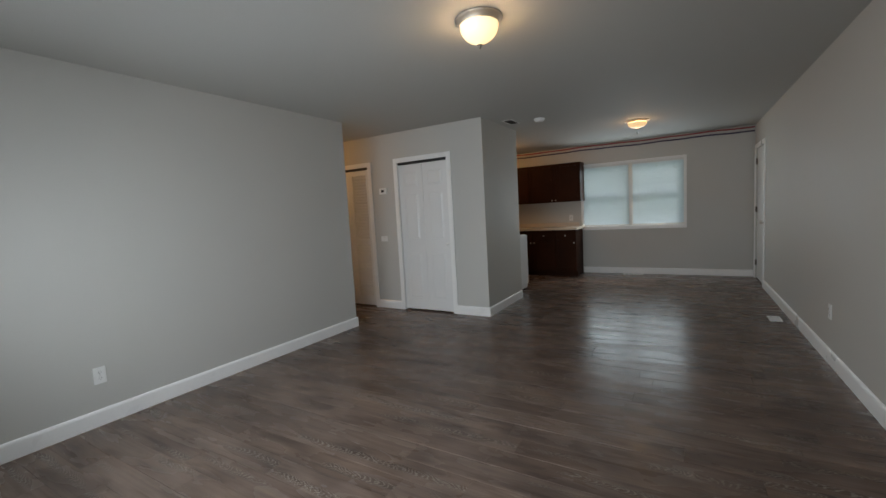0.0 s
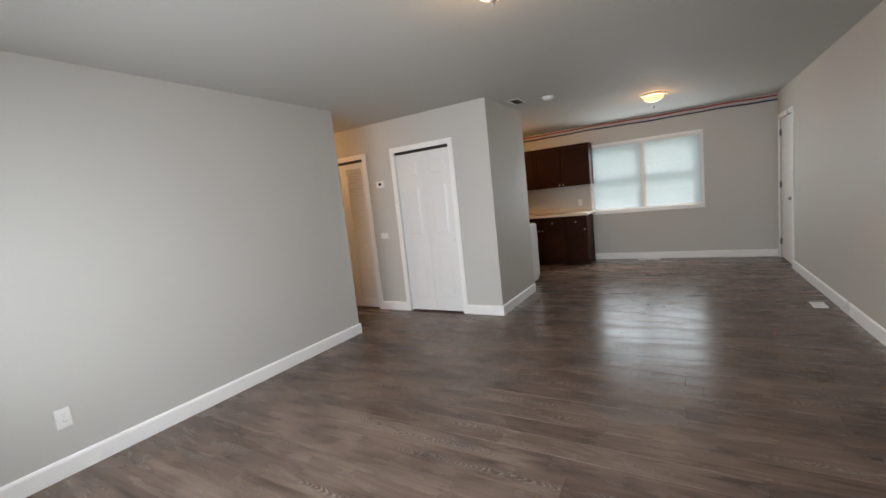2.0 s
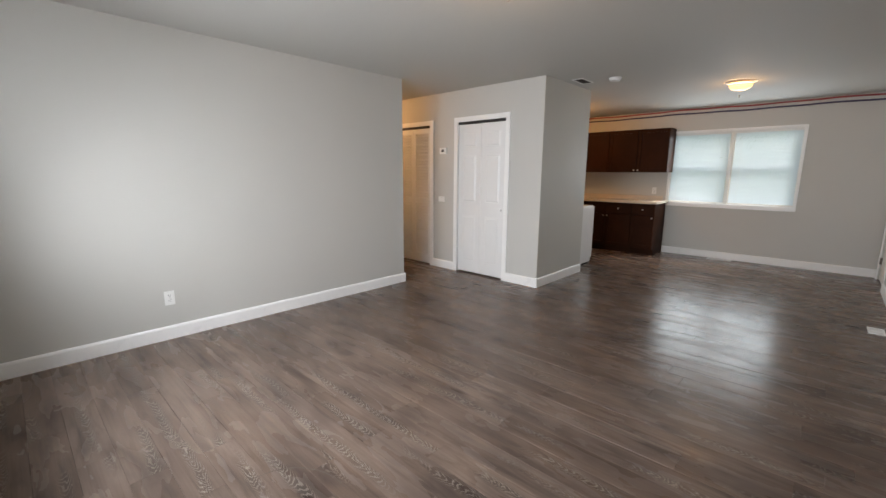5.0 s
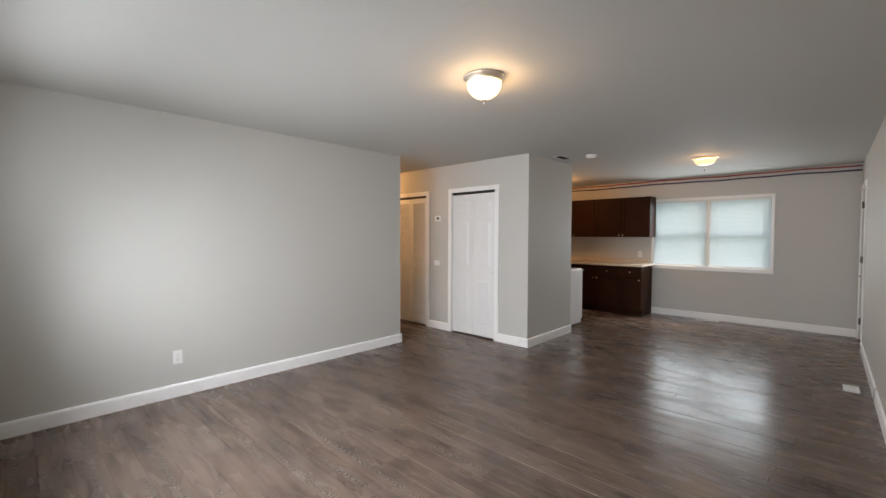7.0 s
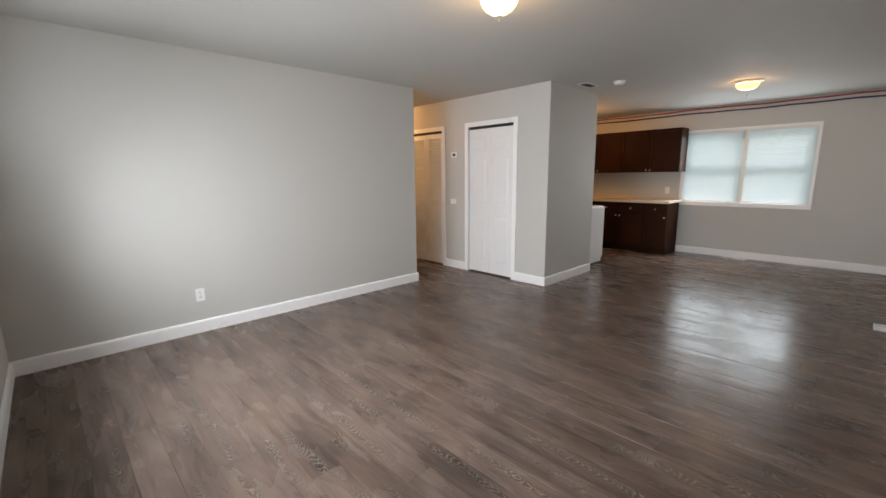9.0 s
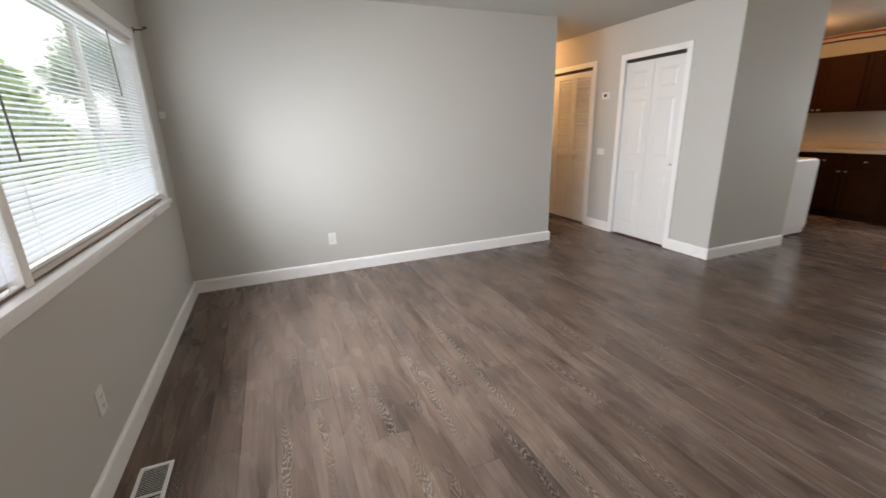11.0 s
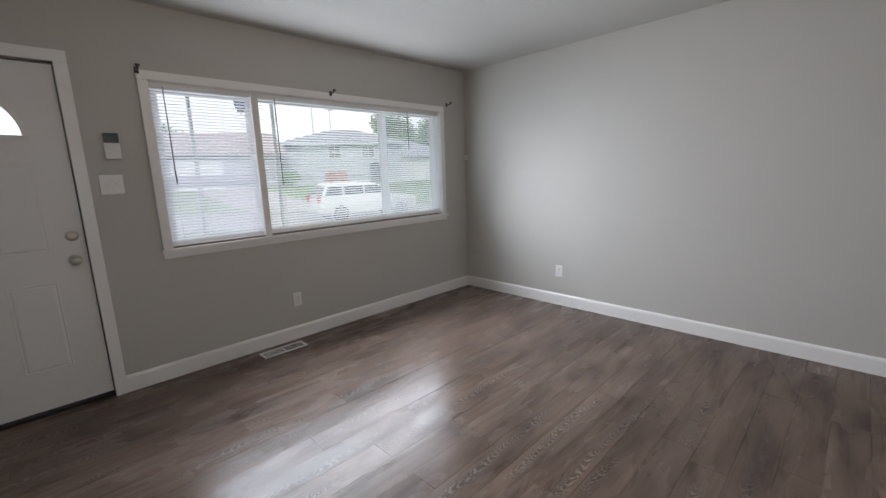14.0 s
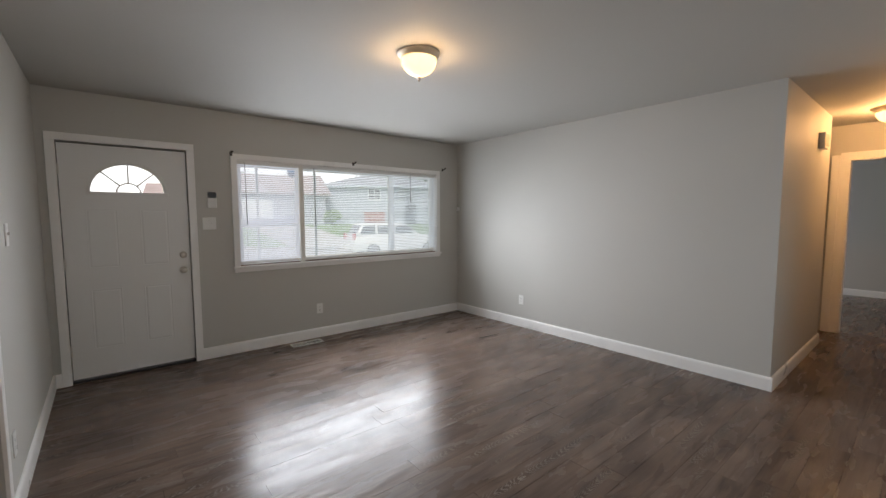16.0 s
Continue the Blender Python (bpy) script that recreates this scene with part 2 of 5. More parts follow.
    l.new(noise_at(stretched(3.0, 60.0), 1.0, 4), bump.inputs["Height"])
    swell = n.new("ShaderNodeBump")
    swell.inputs["Strength"].default_value, swell.inputs["Distance"].default_value = 0.8, 0.0032
    l.new(noise_at(stretched(2.0, 9.0), 1.0, 2, 0.3), swell.inputs["Height"])
    l.new(bump.outputs[0], swell.inputs["Normal"])
    l.new(swell.outputs[0], b.inputs["Normal"])
    return m


def pane_glass():
    m = bpy.data.materials.new("window_glass")
    m.use_nodes = True
    n, l = m.node_tree.nodes, m.node_tree.links
    n.clear()
    out, glass = n.new("ShaderNodeOutputMaterial"), n.new("ShaderNodeBsdfPrincipled")
    glass.inputs["Base Color"].default_value = (0.95, 0.98, 0.97, 1)
    glass.inputs["Roughness"].default_value = 0.0
    glass.inputs["Transmission Weight"].default_value = 1.0
    glass.inputs["IOR"].default_value = 1.45
    l.new(glass.outputs[0], out.inputs[0])
    return m


def slat_white(name, colour, through_colour, share):
    """Thin white vinyl that lets a little light through."""
    m = bpy.data.materials.new(name)
    m.use_nodes = True
    n, l = m.node_tree.nodes, m.node_tree.links
    b = n["Principled BSDF"]
    b.inputs["Base Color"].default_value = (*colour, 1)
    b.inputs["Roughness"].default_value = 0.4
    t = n.new("ShaderNodeBsdfTranslucent")
    t.inputs["Color"].default_value = (*through_colour, 1)
    mix = n.new("ShaderNodeMixShader")
    mix.inputs[0].default_value = share
    l.new(b.outputs[0], mix.inputs[1])
    l.new(t.outputs[0], mix.inputs[2])
    l.new(mix.outputs[0], n["Material Output"].inputs[0])
    return m


WALL = material("greige_wall_paint", (0.53, 0.521, 0.49), 0.62, vary=0.02, scale=1.1, fine=220, bump=0.10, distance=0.0015, rough_vary=0.05)
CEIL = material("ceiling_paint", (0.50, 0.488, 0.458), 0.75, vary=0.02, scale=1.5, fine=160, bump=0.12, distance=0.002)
TRIM = material("white_trim_paint", (0.87, 0.865, 0.85), 0.32, vary=0.025, scale=2.5, fine=90, bump=0.03)
DOOR = material("white_door_paint", (0.78, 0.78, 0.77), 0.36, vary=0.025, scale=2.0, fine=120, bump=0.04)
RED = material("red_door_paint", (0.55, 0.006, 0.03), 0.35, vary=0.06, scale=2.0, fine=80, bump=0.03)
VINYL = material("window_vinyl", (0.82, 0.80, 0.75), 0.35, vary=0.03, scale=3, bump=0.02)
PLANK = wood_floor()
SUBFLOOR = material("dark_joint", (0.10, 0.076, 0.062), 0.7, vary=0.2)
GLASS = pane_glass()
SLAT = slat_white("blind_vinyl", (0.80, 0.83, 0.85), (0.84, 0.88, 0.92), 0.55)
# kitchen slats: the cool daylight through the white vinyl is put into its colour
SLAT_DAYLIT = slat_white("daylight_tinted_blind_vinyl", (0.78, 0.85, 0.88), (0.78, 0.88, 0.94), 0.55)
PLASTIC = material("white_plastic", (0.80, 0.80, 0.78), 0.35, vary=0.02, bump=0.01)
DARKPLASTIC = material("black_plastic", (0.02, 0.021, 0.024), 0.25, vary=0.1, bump=0.01)
NICKEL = material("brushed_nickel", (0.62, 0.58, 0.53), 0.32, 1.0, vary=0.08, scale=8, fine=200, bump=0.03)
BRONZE = material("dark_metal", (0.10, 0.085, 0.07), 0.4, 1.0, vary=0.15, bump=0.03)
ESPRESSO = material("espresso_wood", (0.029, 0.0098, 0.0041), 0.5, spec=0.06, vary=0.35, scale=2.2, fine=40, bump=0.06)
COUNTER = material("beige_laminate", (0.62, 0.53, 0.42), 0.38, vary=0.07, scale=7, fine=180, bump=0.02)
SILL_BROWN = material("brown_sill_strip", (0.20, 0.13, 0.09), 0.5, vary=0.2, scale=4, fine=50, bump=0.05)
# even tan over the whole side door slab
TAN = material("tan_door_slab", (0.56, 0.42, 0.33), 0.4, vary=0.04, scale=2.0, fine=90, bump=0.03)
ENAMEL = material("white_enamel", (0.82, 0.82, 0.82), 0.22, vary=0.02, bump=0.01)
PEX_RED = material("red_pipe", (0.30, 0.045, 0.045), 0.45, vary=0.1, bump=0.02)
PEX_BLUE = material("blue_pipe", (0.065, 0.05, 0.10), 0.45, vary=0.1, bump=0.02)
VENT = material("vent_paint", (0.74, 0.73, 0.70), 0.4, vary=0.06, bump=0.03)
# near-black sheet behind the fins stands in for the shade inside the duct
SLOT_SHADE = material("slot_shade_black", (0.03, 0.03, 0.03), 0.7, vary=0.2)
BOWL = glowing("alabaster_glass", (1.0, 0.72, 0.36), 1.25)
BOWL_AMBER = glowing("amber_alabaster_glass", (1.0, 0.60, 0.22), 0.75)
PAN = material("satin_nickel_pan", (0.84, 0.74, 0.61), 0.55, 1.0, vary=0.08, scale=8, fine=200, bump=0.03)
# near-black on these door parts: the shade of the gaps put into colour
SHADOWGAP = material("shadow_gap_rubber", (0.02, 0.02, 0.02), 0.7)

# ---- plan ----
FRONT, BACK, LEFT, RIGHT = 0.592, 8.97, -3.10, 1.33
HIGH = 2.44
CLOSET, SIDE, SIDE_END = 5.285, -1.738, 6.464
HALL, HALL_END, HALL_CORNER = 4.36, -5.75, -5.05
KITCHEN_LEFT = -3.45
ROOM_END = -9.1
THICK = 0.12


def wall(name, axis, at, thick, start, end, holes=(), low=0.0, high=HIGH, paint=None, label="greige painted drywall wall"):
    """A wall along x or y from start to end, with its room face at `at` and its body `thick` behind it (signed); holes: (from, to, sill, head)."""
    us = sorted({start, end, *[u for a, b, _, _ in holes for u in (a, b)]})
    zs = sorted({low, high, *[z for _, _, z0, z1 in holes for z in (z0, z1)]})

    def full(i, k):
        if not (0 <= i < len(us) - 1 and 0 <= k < len(zs) - 1):
            return False
        u, z = (us[i] + us[i + 1]) / 2, (zs[k] + zs[k + 1]) / 2
        return not any(a < u < b and z0 < z < z1 for a, b, z0, z1 in holes)

    bm, made = bmesh.new(), {}

    def corner(i, k, side):
        if (i, k, side) not in made:
            d = at + thick * side
            made[i, k, side] = bm.verts.new((us[i], d, zs[k]) if axis == "x" else (d, us[i], zs[k]))
        return made[i, k, side]

    for i in range(len(us) - 1):
        for k in range(len(zs) - 1):
            if not full(i, k):
                continue
            ring = ((i, k), (i + 1, k), (i + 1, k + 1), (i, k + 1))
            for side in (0, 1):
                bm.faces.new([corner(*c, side) for c in ring])
            for (p, q), beside in zip(zip(ring, ring[1:] + ring[:1]), ((i, k - 1), (i + 1, k), (i, k + 1), (i - 1, k))):
                if not full(*beside):
                    bm.faces.new((corner(*p, 0), corner(*q, 0), corner(*q, 1), corner(*p, 1)))
    bmesh.ops.recalc_face_normals(bm, faces=bm.faces[:])
    return solid(name, bm, paint or WALL, label, "wall", "structure")


DOOR_W, DOOR_E = 0.312, 1.215          # front door opening
WIN_W, WIN_E, WIN_SILL, WIN_HEAD = -2.70, -0.12, 0.895, 1.985
KWIN_W, KWIN_E, KWIN_SILL, KWIN_HEAD = -1.342, 0.351, 0.892, 2.047

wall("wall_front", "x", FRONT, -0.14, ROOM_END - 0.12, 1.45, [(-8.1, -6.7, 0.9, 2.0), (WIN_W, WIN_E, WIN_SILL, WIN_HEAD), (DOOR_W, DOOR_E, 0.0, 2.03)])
wall("wall_left", "y", LEFT, -THICK, FRONT, HALL)
wall("wall_right", "y", RIGHT, THICK, FRONT, BACK, [(2.66, 3.50, 0.0, 2.03), (8.02, 8.86, 0.0, 2.05)])
wall("wall_back", "x", BACK, 0.14, ROOM_END - 0.12, 1.45, [(KWIN_W, KWIN_E, KWIN_SILL, KWIN_HEAD)])
wall("wall_closet_front", "x", CLOSET, THICK, HALL_END, SIDE, [(-5.02, -3.545, 0.0, 2.03), (-3.02, -2.245, 0.0, 2.03)])
wall("wall_closet_side", "y", SIDE, -THICK, CLOSET + THICK, SIDE_END)
wall("wall_kitchen_front", "x", SIDE_END, -THICK, KITCHEN_LEFT, SIDE - THICK)
wall("wall_kitchen_left", "y", KITCHEN_LEFT, -THICK, SIDE_END - THICK, BACK)
wall("wall_hall", "x", HALL, -THICK, HALL_CORNER, LEFT - THICK)
wall("wall_alcove_side", "y", HALL_CORNER, THICK, 3.4, HALL - THICK)
wall("wall_alcove_back", "x", 3.4, -THICK, HALL_END, HALL_CORNER + THICK)
wall("wall_hall_end", "y", HALL_END, -THICK, 3.3, 5.6, [(4.45, 5.2, 0.0, 2.04)])
wall("wall_room_end", "y", ROOM_END, -THICK, FRONT, BACK)
wall("wall_room_north", "x", 6.6, THICK, ROOM_END, HALL_END - THICK)
wall("wall_hall_end_south", "y", HALL_END - THICK, 0.02, FRONT, 3.3)
wall("wall_hall_end_north", "y", HALL_END - THICK, 0.02, 5.6, 6.6)
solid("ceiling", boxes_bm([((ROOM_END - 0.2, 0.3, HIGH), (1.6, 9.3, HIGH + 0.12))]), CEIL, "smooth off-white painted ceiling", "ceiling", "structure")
floor = solid("floor", boxes_bm([((ROOM_END - 0.2, 0.452, -0.15), (1.45, 9.11, -0.006))]), SUBFLOOR, "grey-brown wood-look vinyl plank floor", "floor", "structure")


def baseboard(a, b, normal):
    """A skirting board from a to b at the foot of a wall whose face looks along normal."""
    a, b, nrm = Vector((*a, 0)), Vector((*b, 0)), Vector((*normal, 0))
    bm = bmesh.new()
    prof = [(0.0, 0.0), (0.016, 0.0), (0.016, 0.095), (0.012, 0.106), (0.006, 0.112), (0.0, 0.113)]
    ends = [[bm.verts.new(p + nrm * d + Vector((0, 0, z + 0.001))) for d, z in prof] for p in (a, b)]
    for i in range(len(prof)):
        k = (i + 1) % len(prof)
        bm.faces.new((ends[0][i], ends[0][k], ends[1][k], ends[1][i]))
    bm.faces.new(ends[0])
    bm.faces.new(ends[1])
    bmesh.ops.recalc_face_normals(bm, faces=bm.faces[:])
    return solid("baseboard", bm, TRIM, "white painted skirting board along the wall", "baseboard", "structure")


baseboard((LEFT, FRONT), (LEFT, HALL + 0.016), (1, 0))
baseboard((LEFT + 0.016, FRONT), (DOOR_W - 0.062, FRONT), (0, 1))
baseboard((DOOR_E + 0.062, FRONT), (RIGHT - 0.016, FRONT), (0, 1))
baseboard((LEFT, HALL), (HALL_CORNER, HALL), (0, 1))
baseboard((-3.48, CLOSET), (-3.085, CLOSET), (0, -1))
baseboard((-2.185, CLOSET), (SIDE + 0.016, CLOSET), (0, -1))
baseboard((SIDE, CLOSET), (SIDE, SIDE_END), (1, 0))
baseboard((-1.36, BACK), (RIGHT, BACK), (0, -1))
baseboard((RIGHT, FRONT), (RIGHT, 2.597), (-1, 0))
baseboard((RIGHT, 3.563), (RIGHT, 7.96), (-1, 0))
baseboard((ROOM_END, FRONT), (ROOM_END, 6.6), (1, 0))


def casing(owner, axis, at, out, a, b, head, width=0.062, deep=0.016, low=0.0, foot=False):
    """Flat trim round an opening: two uprights and a head, each a part."""
    def plank(u0, u1, z0, z1):
        lo, hi = ((u0, at, z0), (u1, at + out * deep, z1)) if axis == "x" else ((at, u0, z0), (at + out * deep, u1, z1))
        part("casing", box_bm(lo, hi, 0.003), TRIM, owner)

    plank(a - width, a, low, head)
    plank(b, b + width, low, head)
    plank(a - width, b + width, head, head + width)
    if foot:
        plank(a - width, b + width, low - width, low)


def panel_bm(lo, hi, axis, out, edge=0.018, rise=0.006):
    """A raised and fielded panel lying on a door's face; axis is the face's long axis."""
    bm = bmesh.new()
    (u0, z0), (u1, z1) = lo, hi
    rings = []
    for inset, d in ((0.0, 0.0), (edge * 0.35, rise * 0.6), (edge * 0.7, -0.0015), (edge * 1.5, rise), (edge * 1.9, rise)):
        rings.append([(u0 + inset, d, z0 + inset), (u1 - inset, d, z0 + inset), (u1 - inset, d, z1 - inset), (u0 + inset, d, z1 - inset)])
    vs = [[bm.verts.new((u, d * out, z) if axis == "x" else (d * out, u, z)) for u, d, z in r] for r in rings]
    for a, b in zip(vs, vs[1:]):
        for k in range(4):
            bm.faces.new((a[k], a[(k + 1) % 4], b[(k + 1) % 4], b[k]))
    bm.faces.new(vs[-1])
    bmesh.ops.recalc_face_normals(bm, faces=bm.faces[:])
    return bm


def moved(bm, v):
    bmesh.ops.translate(bm, vec=Vector(v), verts=bm.verts[:])
    return bm


KNOB = [(0.0, 0.062), (0.018, 0.060), (0.026, 0.050), (0.027, 0.040), (0.020, 0.031), (0.012, 0.024), (0.012, 0.010), (0.030, 0.008), (0.033, 0.003), (0.033, 0.0), (0.0, 0.0)]
DEADBOLT = [(0.0, 0.024), (0.020, 0.022), (0.026, 0.016), (0.030, 0.006), (0.032, 0.0), (0.0, 0.0)]


def front_door():
    """The closed entry door: white inside with a fanlight and four raised panels, red outside."""
    d = thing("door_1", "closed white panelled entry door with an arched fanlight, red outside", "door", (0.76, FRONT, 0), "structure")
    casing(d, "x", FRONT, 1, DOOR_W - 0.76 + 0.76, DOOR_E, 2.03)
    for ob in d.children:
        ob.location = (-0.76, -FRONT, 0)
    w, e, y0, y1 = DOOR_W + 0.006, DOOR_E - 0.006, FRONT - 0.065, FRONT - 0.02
    cx, r, zf = 0.757, 0.262, 1.625
    bm = bmesh.new()
    # slab with a half-round light cut through
    steps = 20
    arch = [(cx + r * math.cos(math.pi * k / steps), zf + r * 0.92 * math.sin(math.pi * k / steps)) for k in range(steps + 1)]
    bm_box(bm, (w, y0, 0.034), (e, y1, zf))
    outer = []
    for u, z in arch:
        a = math.atan2(z - zf, u - cx)
        du, dz = math.cos(a), math.sin(a)
        reach = min((e - cx) / du if du > 1e-6 else 99, (cx - w) / -du if du < -1e-6 else 99, (2.016 - zf) / dz if dz > 1e-6 else 99)
        outer.append((cx + du * reach, zf + dz * reach))
    corners = [(e, 2.016), (w, 2.016)]
    for c in corners:
        k = min(range(len(outer)), key=lambda i: (outer[i][0] - c[0]) ** 2 + (outer[i][1] - c[1]) ** 2)
        outer[k] = c
    for y in (y0, y1):
        ins = [bm.verts.new((u, y, z)) for u, z in arch]
        outs = [bm.verts.new((u, y, z)) for u, z in outer]
        for k in range(steps):
            bm.faces.new((ins[k], ins[k + 1], outs[k + 1], outs[k]))
        if y == y0:
            first = (ins, outs)
    for ring_a, ring_b in zip(first, (ins, outs)):
        for k in range(steps):
            bm.faces.new((ring_a[k], ring_a[k + 1], ring_b[k + 1], ring_b[k]))
    bmesh.ops.recalc_face_normals(bm, faces=bm.faces[:])
    slab = part("slab", moved(bm, (-0.76, -FRONT, 0)), DOOR, d, "white painted steel slab")
    part("outer_face", moved(boxes_bm([((w, y0 - 0.006, 0.022), (e, y0 - 0.001, zf - 0.02))]), (-0.76, -FRONT, 0)), RED, d, "red painted outer face")
    # fanlight: frame, spokes, pane
    frame_bm = bmesh.new()
    for y, s in ((y1 + 0.002, 1),):
        for k in range(steps):
            quad = []
            for j, grow in ((k, 0.0), (k + 1, 0.0), (k + 1, 0.028), (k, 0.028)):
                u, z = arch[j]
                a = math.atan2(z - zf, u - cx)
                quad.append((u + math.cos(a) * grow, z + math.sin(a) * grow))
            vs = [frame_bm.verts.new((u, y + (0.008 if i < 2 else 0.0), z)) for i, (u, z) in enumerate(quad)]
            frame_bm.faces.new(vs)
    bm_box(frame_bm, (cx - r - 0.028, y1, zf - 0.026), (cx + r + 0.028, y1 + 0.009, zf), 0.003)
    fan = part("fanlight", moved(frame_bm, (-0.76, -FRONT, 0)), DOOR, d, "white half-round fanlight frame")
    spokes = bmesh.new()
    for k in range(1, 4):
        a = math.pi * k / 4
        p0 = Vector((cx + 0.085 * math.cos(a), y1 - 0.012, zf + 0.08 * math.sin(a)))
        p1 = Vector((cx + r * math.cos(a), y1 - 0.012, zf + r * 0.92 * math.sin(a)))
        tmp = tube_bm([p0, p1], 0.006, 6)
        me = bpy.data.meshes.new("spoke")
        tmp.to_mesh(me)
        tmp.free()
        spokes.from_mesh(me)
        bpy.data.meshes.remove(me)
    tmp = tube_bm([(cx + 0.085 * math.cos(math.pi * k / 12), y1 - 0.012, zf + 0.08 * math.sin(math.pi * k / 12)) for k in range(13)], 0.006, 6)
    me = bpy.data.meshes.new("spoke")
    tmp.to_mesh(me)
    tmp.free()
    spokes.from_mesh(me)
    bpy.data.meshes.remove(me)
    part("glazing_bars", moved(spokes, (-0.76, -FRONT, 0)), NICKEL, fan, "grey metal caming bars")
    gl = bmesh.new()
    vs = [gl.verts.new((u, y1 - 0.022, z)) for u, z in arch]
    gl.faces.new(vs)
    pane = part("pane", moved(gl, (-0.76, -FRONT, 0)), GLASS, fan)
    pane.visible_shadow = False
    for u0, u1 in ((0.475, 0.69), (0.845, 1.06)):
        part("panel", moved(panel_bm((u0, 0.27), (u1, 0.79), "x", 1, 0.016, 0.002), (-0.76, y1 - FRONT + 0.001, 0)), DOOR, slab)
        part("panel", moved(panel_bm((u0, 0.97), (u1, 1.48), "x", 1, 0.016, 0.0015), (-0.76, y1 - FRONT + 0.001, 0)), DOOR, slab)
    part("door_knob", moved(lathe_bm(KNOB, (0.378, y1, 0.905), 24, "Y"), (-0.76, -FRONT, 0)), NICKEL, d, "satin nickel door knob")
    part("deadbolt", moved(lathe_bm(DEADBOLT, (0.373, y1, 1.05), 24, "Y"), (-0.76, -FRONT, 0)), NICKEL, d, "satin nickel deadbolt")
    for z in (0.28, 1.02, 1.80):
        part("hinge", moved(boxes_bm([((DOOR_E - 0.012, y1 - 0.004, z - 0.045), (DOOR_E + 0.004, y1 + 0.006, z + 0.045))], 0.003), (-0.76, -FRONT, 0)), NICKEL, d, "dull metal hinge")
    part("sweep", moved(boxes_bm([((DOOR_W, FRONT - 0.13, 0.0), (DOOR_E, FRONT - 0.012, 0.016))], 0.003), (-0.76, -FRONT, 0)), SHADOWGAP, d, "threshold and door sweep, black as the shaded gap")
    part("door_stop", moved(boxes_bm([((DOOR_W - 0.002, y0 - 0.03, 0.0), (DOOR_W + 0.02, y0 - 0.008, 2.03)), ((DOOR_E - 0.02, y0 - 0.03, 0.0), (DOOR_E + 0.002, y0 - 0.008, 2.03)), ((DOOR_W + 0.02, y0 - 0.03, 2.0), (DOOR_E - 0.02, y0 - 0.008, 2.032))]), (-0.76, -FRONT, 0)), SHADOWGAP, d)
    return d


front_door()


def plain_door(name, label, axis, at, out, a, b, head, hinge_high):
    """A closed slab in a cased opening, with a knob near a or b."""
    d = thing(name, label, "door", (0, 0, 0), "structure")
    casing(d, axis, at, out, a, b, head)
    inner, outer = at - out * 0.018, at - out * 0.055
    lo, hi = ((inner, a + 0.005, 0.012), (outer, b - 0.005, head - 0.006)) if axis == "y" else ((a + 0.005, inner, 0.012), (b - 0.005, outer, head - 0.006))
    slab = part("slab", box_bm(lo, hi, 0.002), DOOR, d)
    return d, slab, inner


d, slab, face = plain_door("door_2", "closed white back door near the kitchen with a metal knob", "y", RIGHT, -1, 8.02, 8.86, 2.05, True)
part("door_knob", lathe_bm(KNOB, (face, 8.10, 0.93), 20, "-X"), NICKEL, d, "satin metal knob")
for z in (0.25, 1.1, 1.85):
    part("hinge", box_bm((RIGHT - 0.006, 8.842, z - 0.045), (RIGHT + 0.02, 8.858, z + 0.045), 0.002), BRONZE, d)
plain_door("door_3", "closed tan side door in white trim", "y", RIGHT, -1, 2.66, 3.50, 2.03, True)[1].data.materials[0] = TAN
o = thing("door_5", "open cased doorway at the end of the hall", "doorway", (0, 0, 0), "structure")
casing(o, "y", HALL_END, 1, 4.45, 5.2, 2.04, 0.085)
part("casing", box_bm((HALL_END, 4.29, 0), (HALL_END + 0.03, 4.364, 2.10), 0.004), TRIM, o)
part("jamb", boxes_bm([((HALL_END - THICK, 4.435, 0), (HALL_END, 4.452, 2.04)), ((HALL_END - THICK, 5.198, 0), (HALL_END, 5.22, 2.04)), ((HALL_END - THICK, 4.452, 2.03), (HALL_END, 5.198, 2.05))]), TRIM, o)


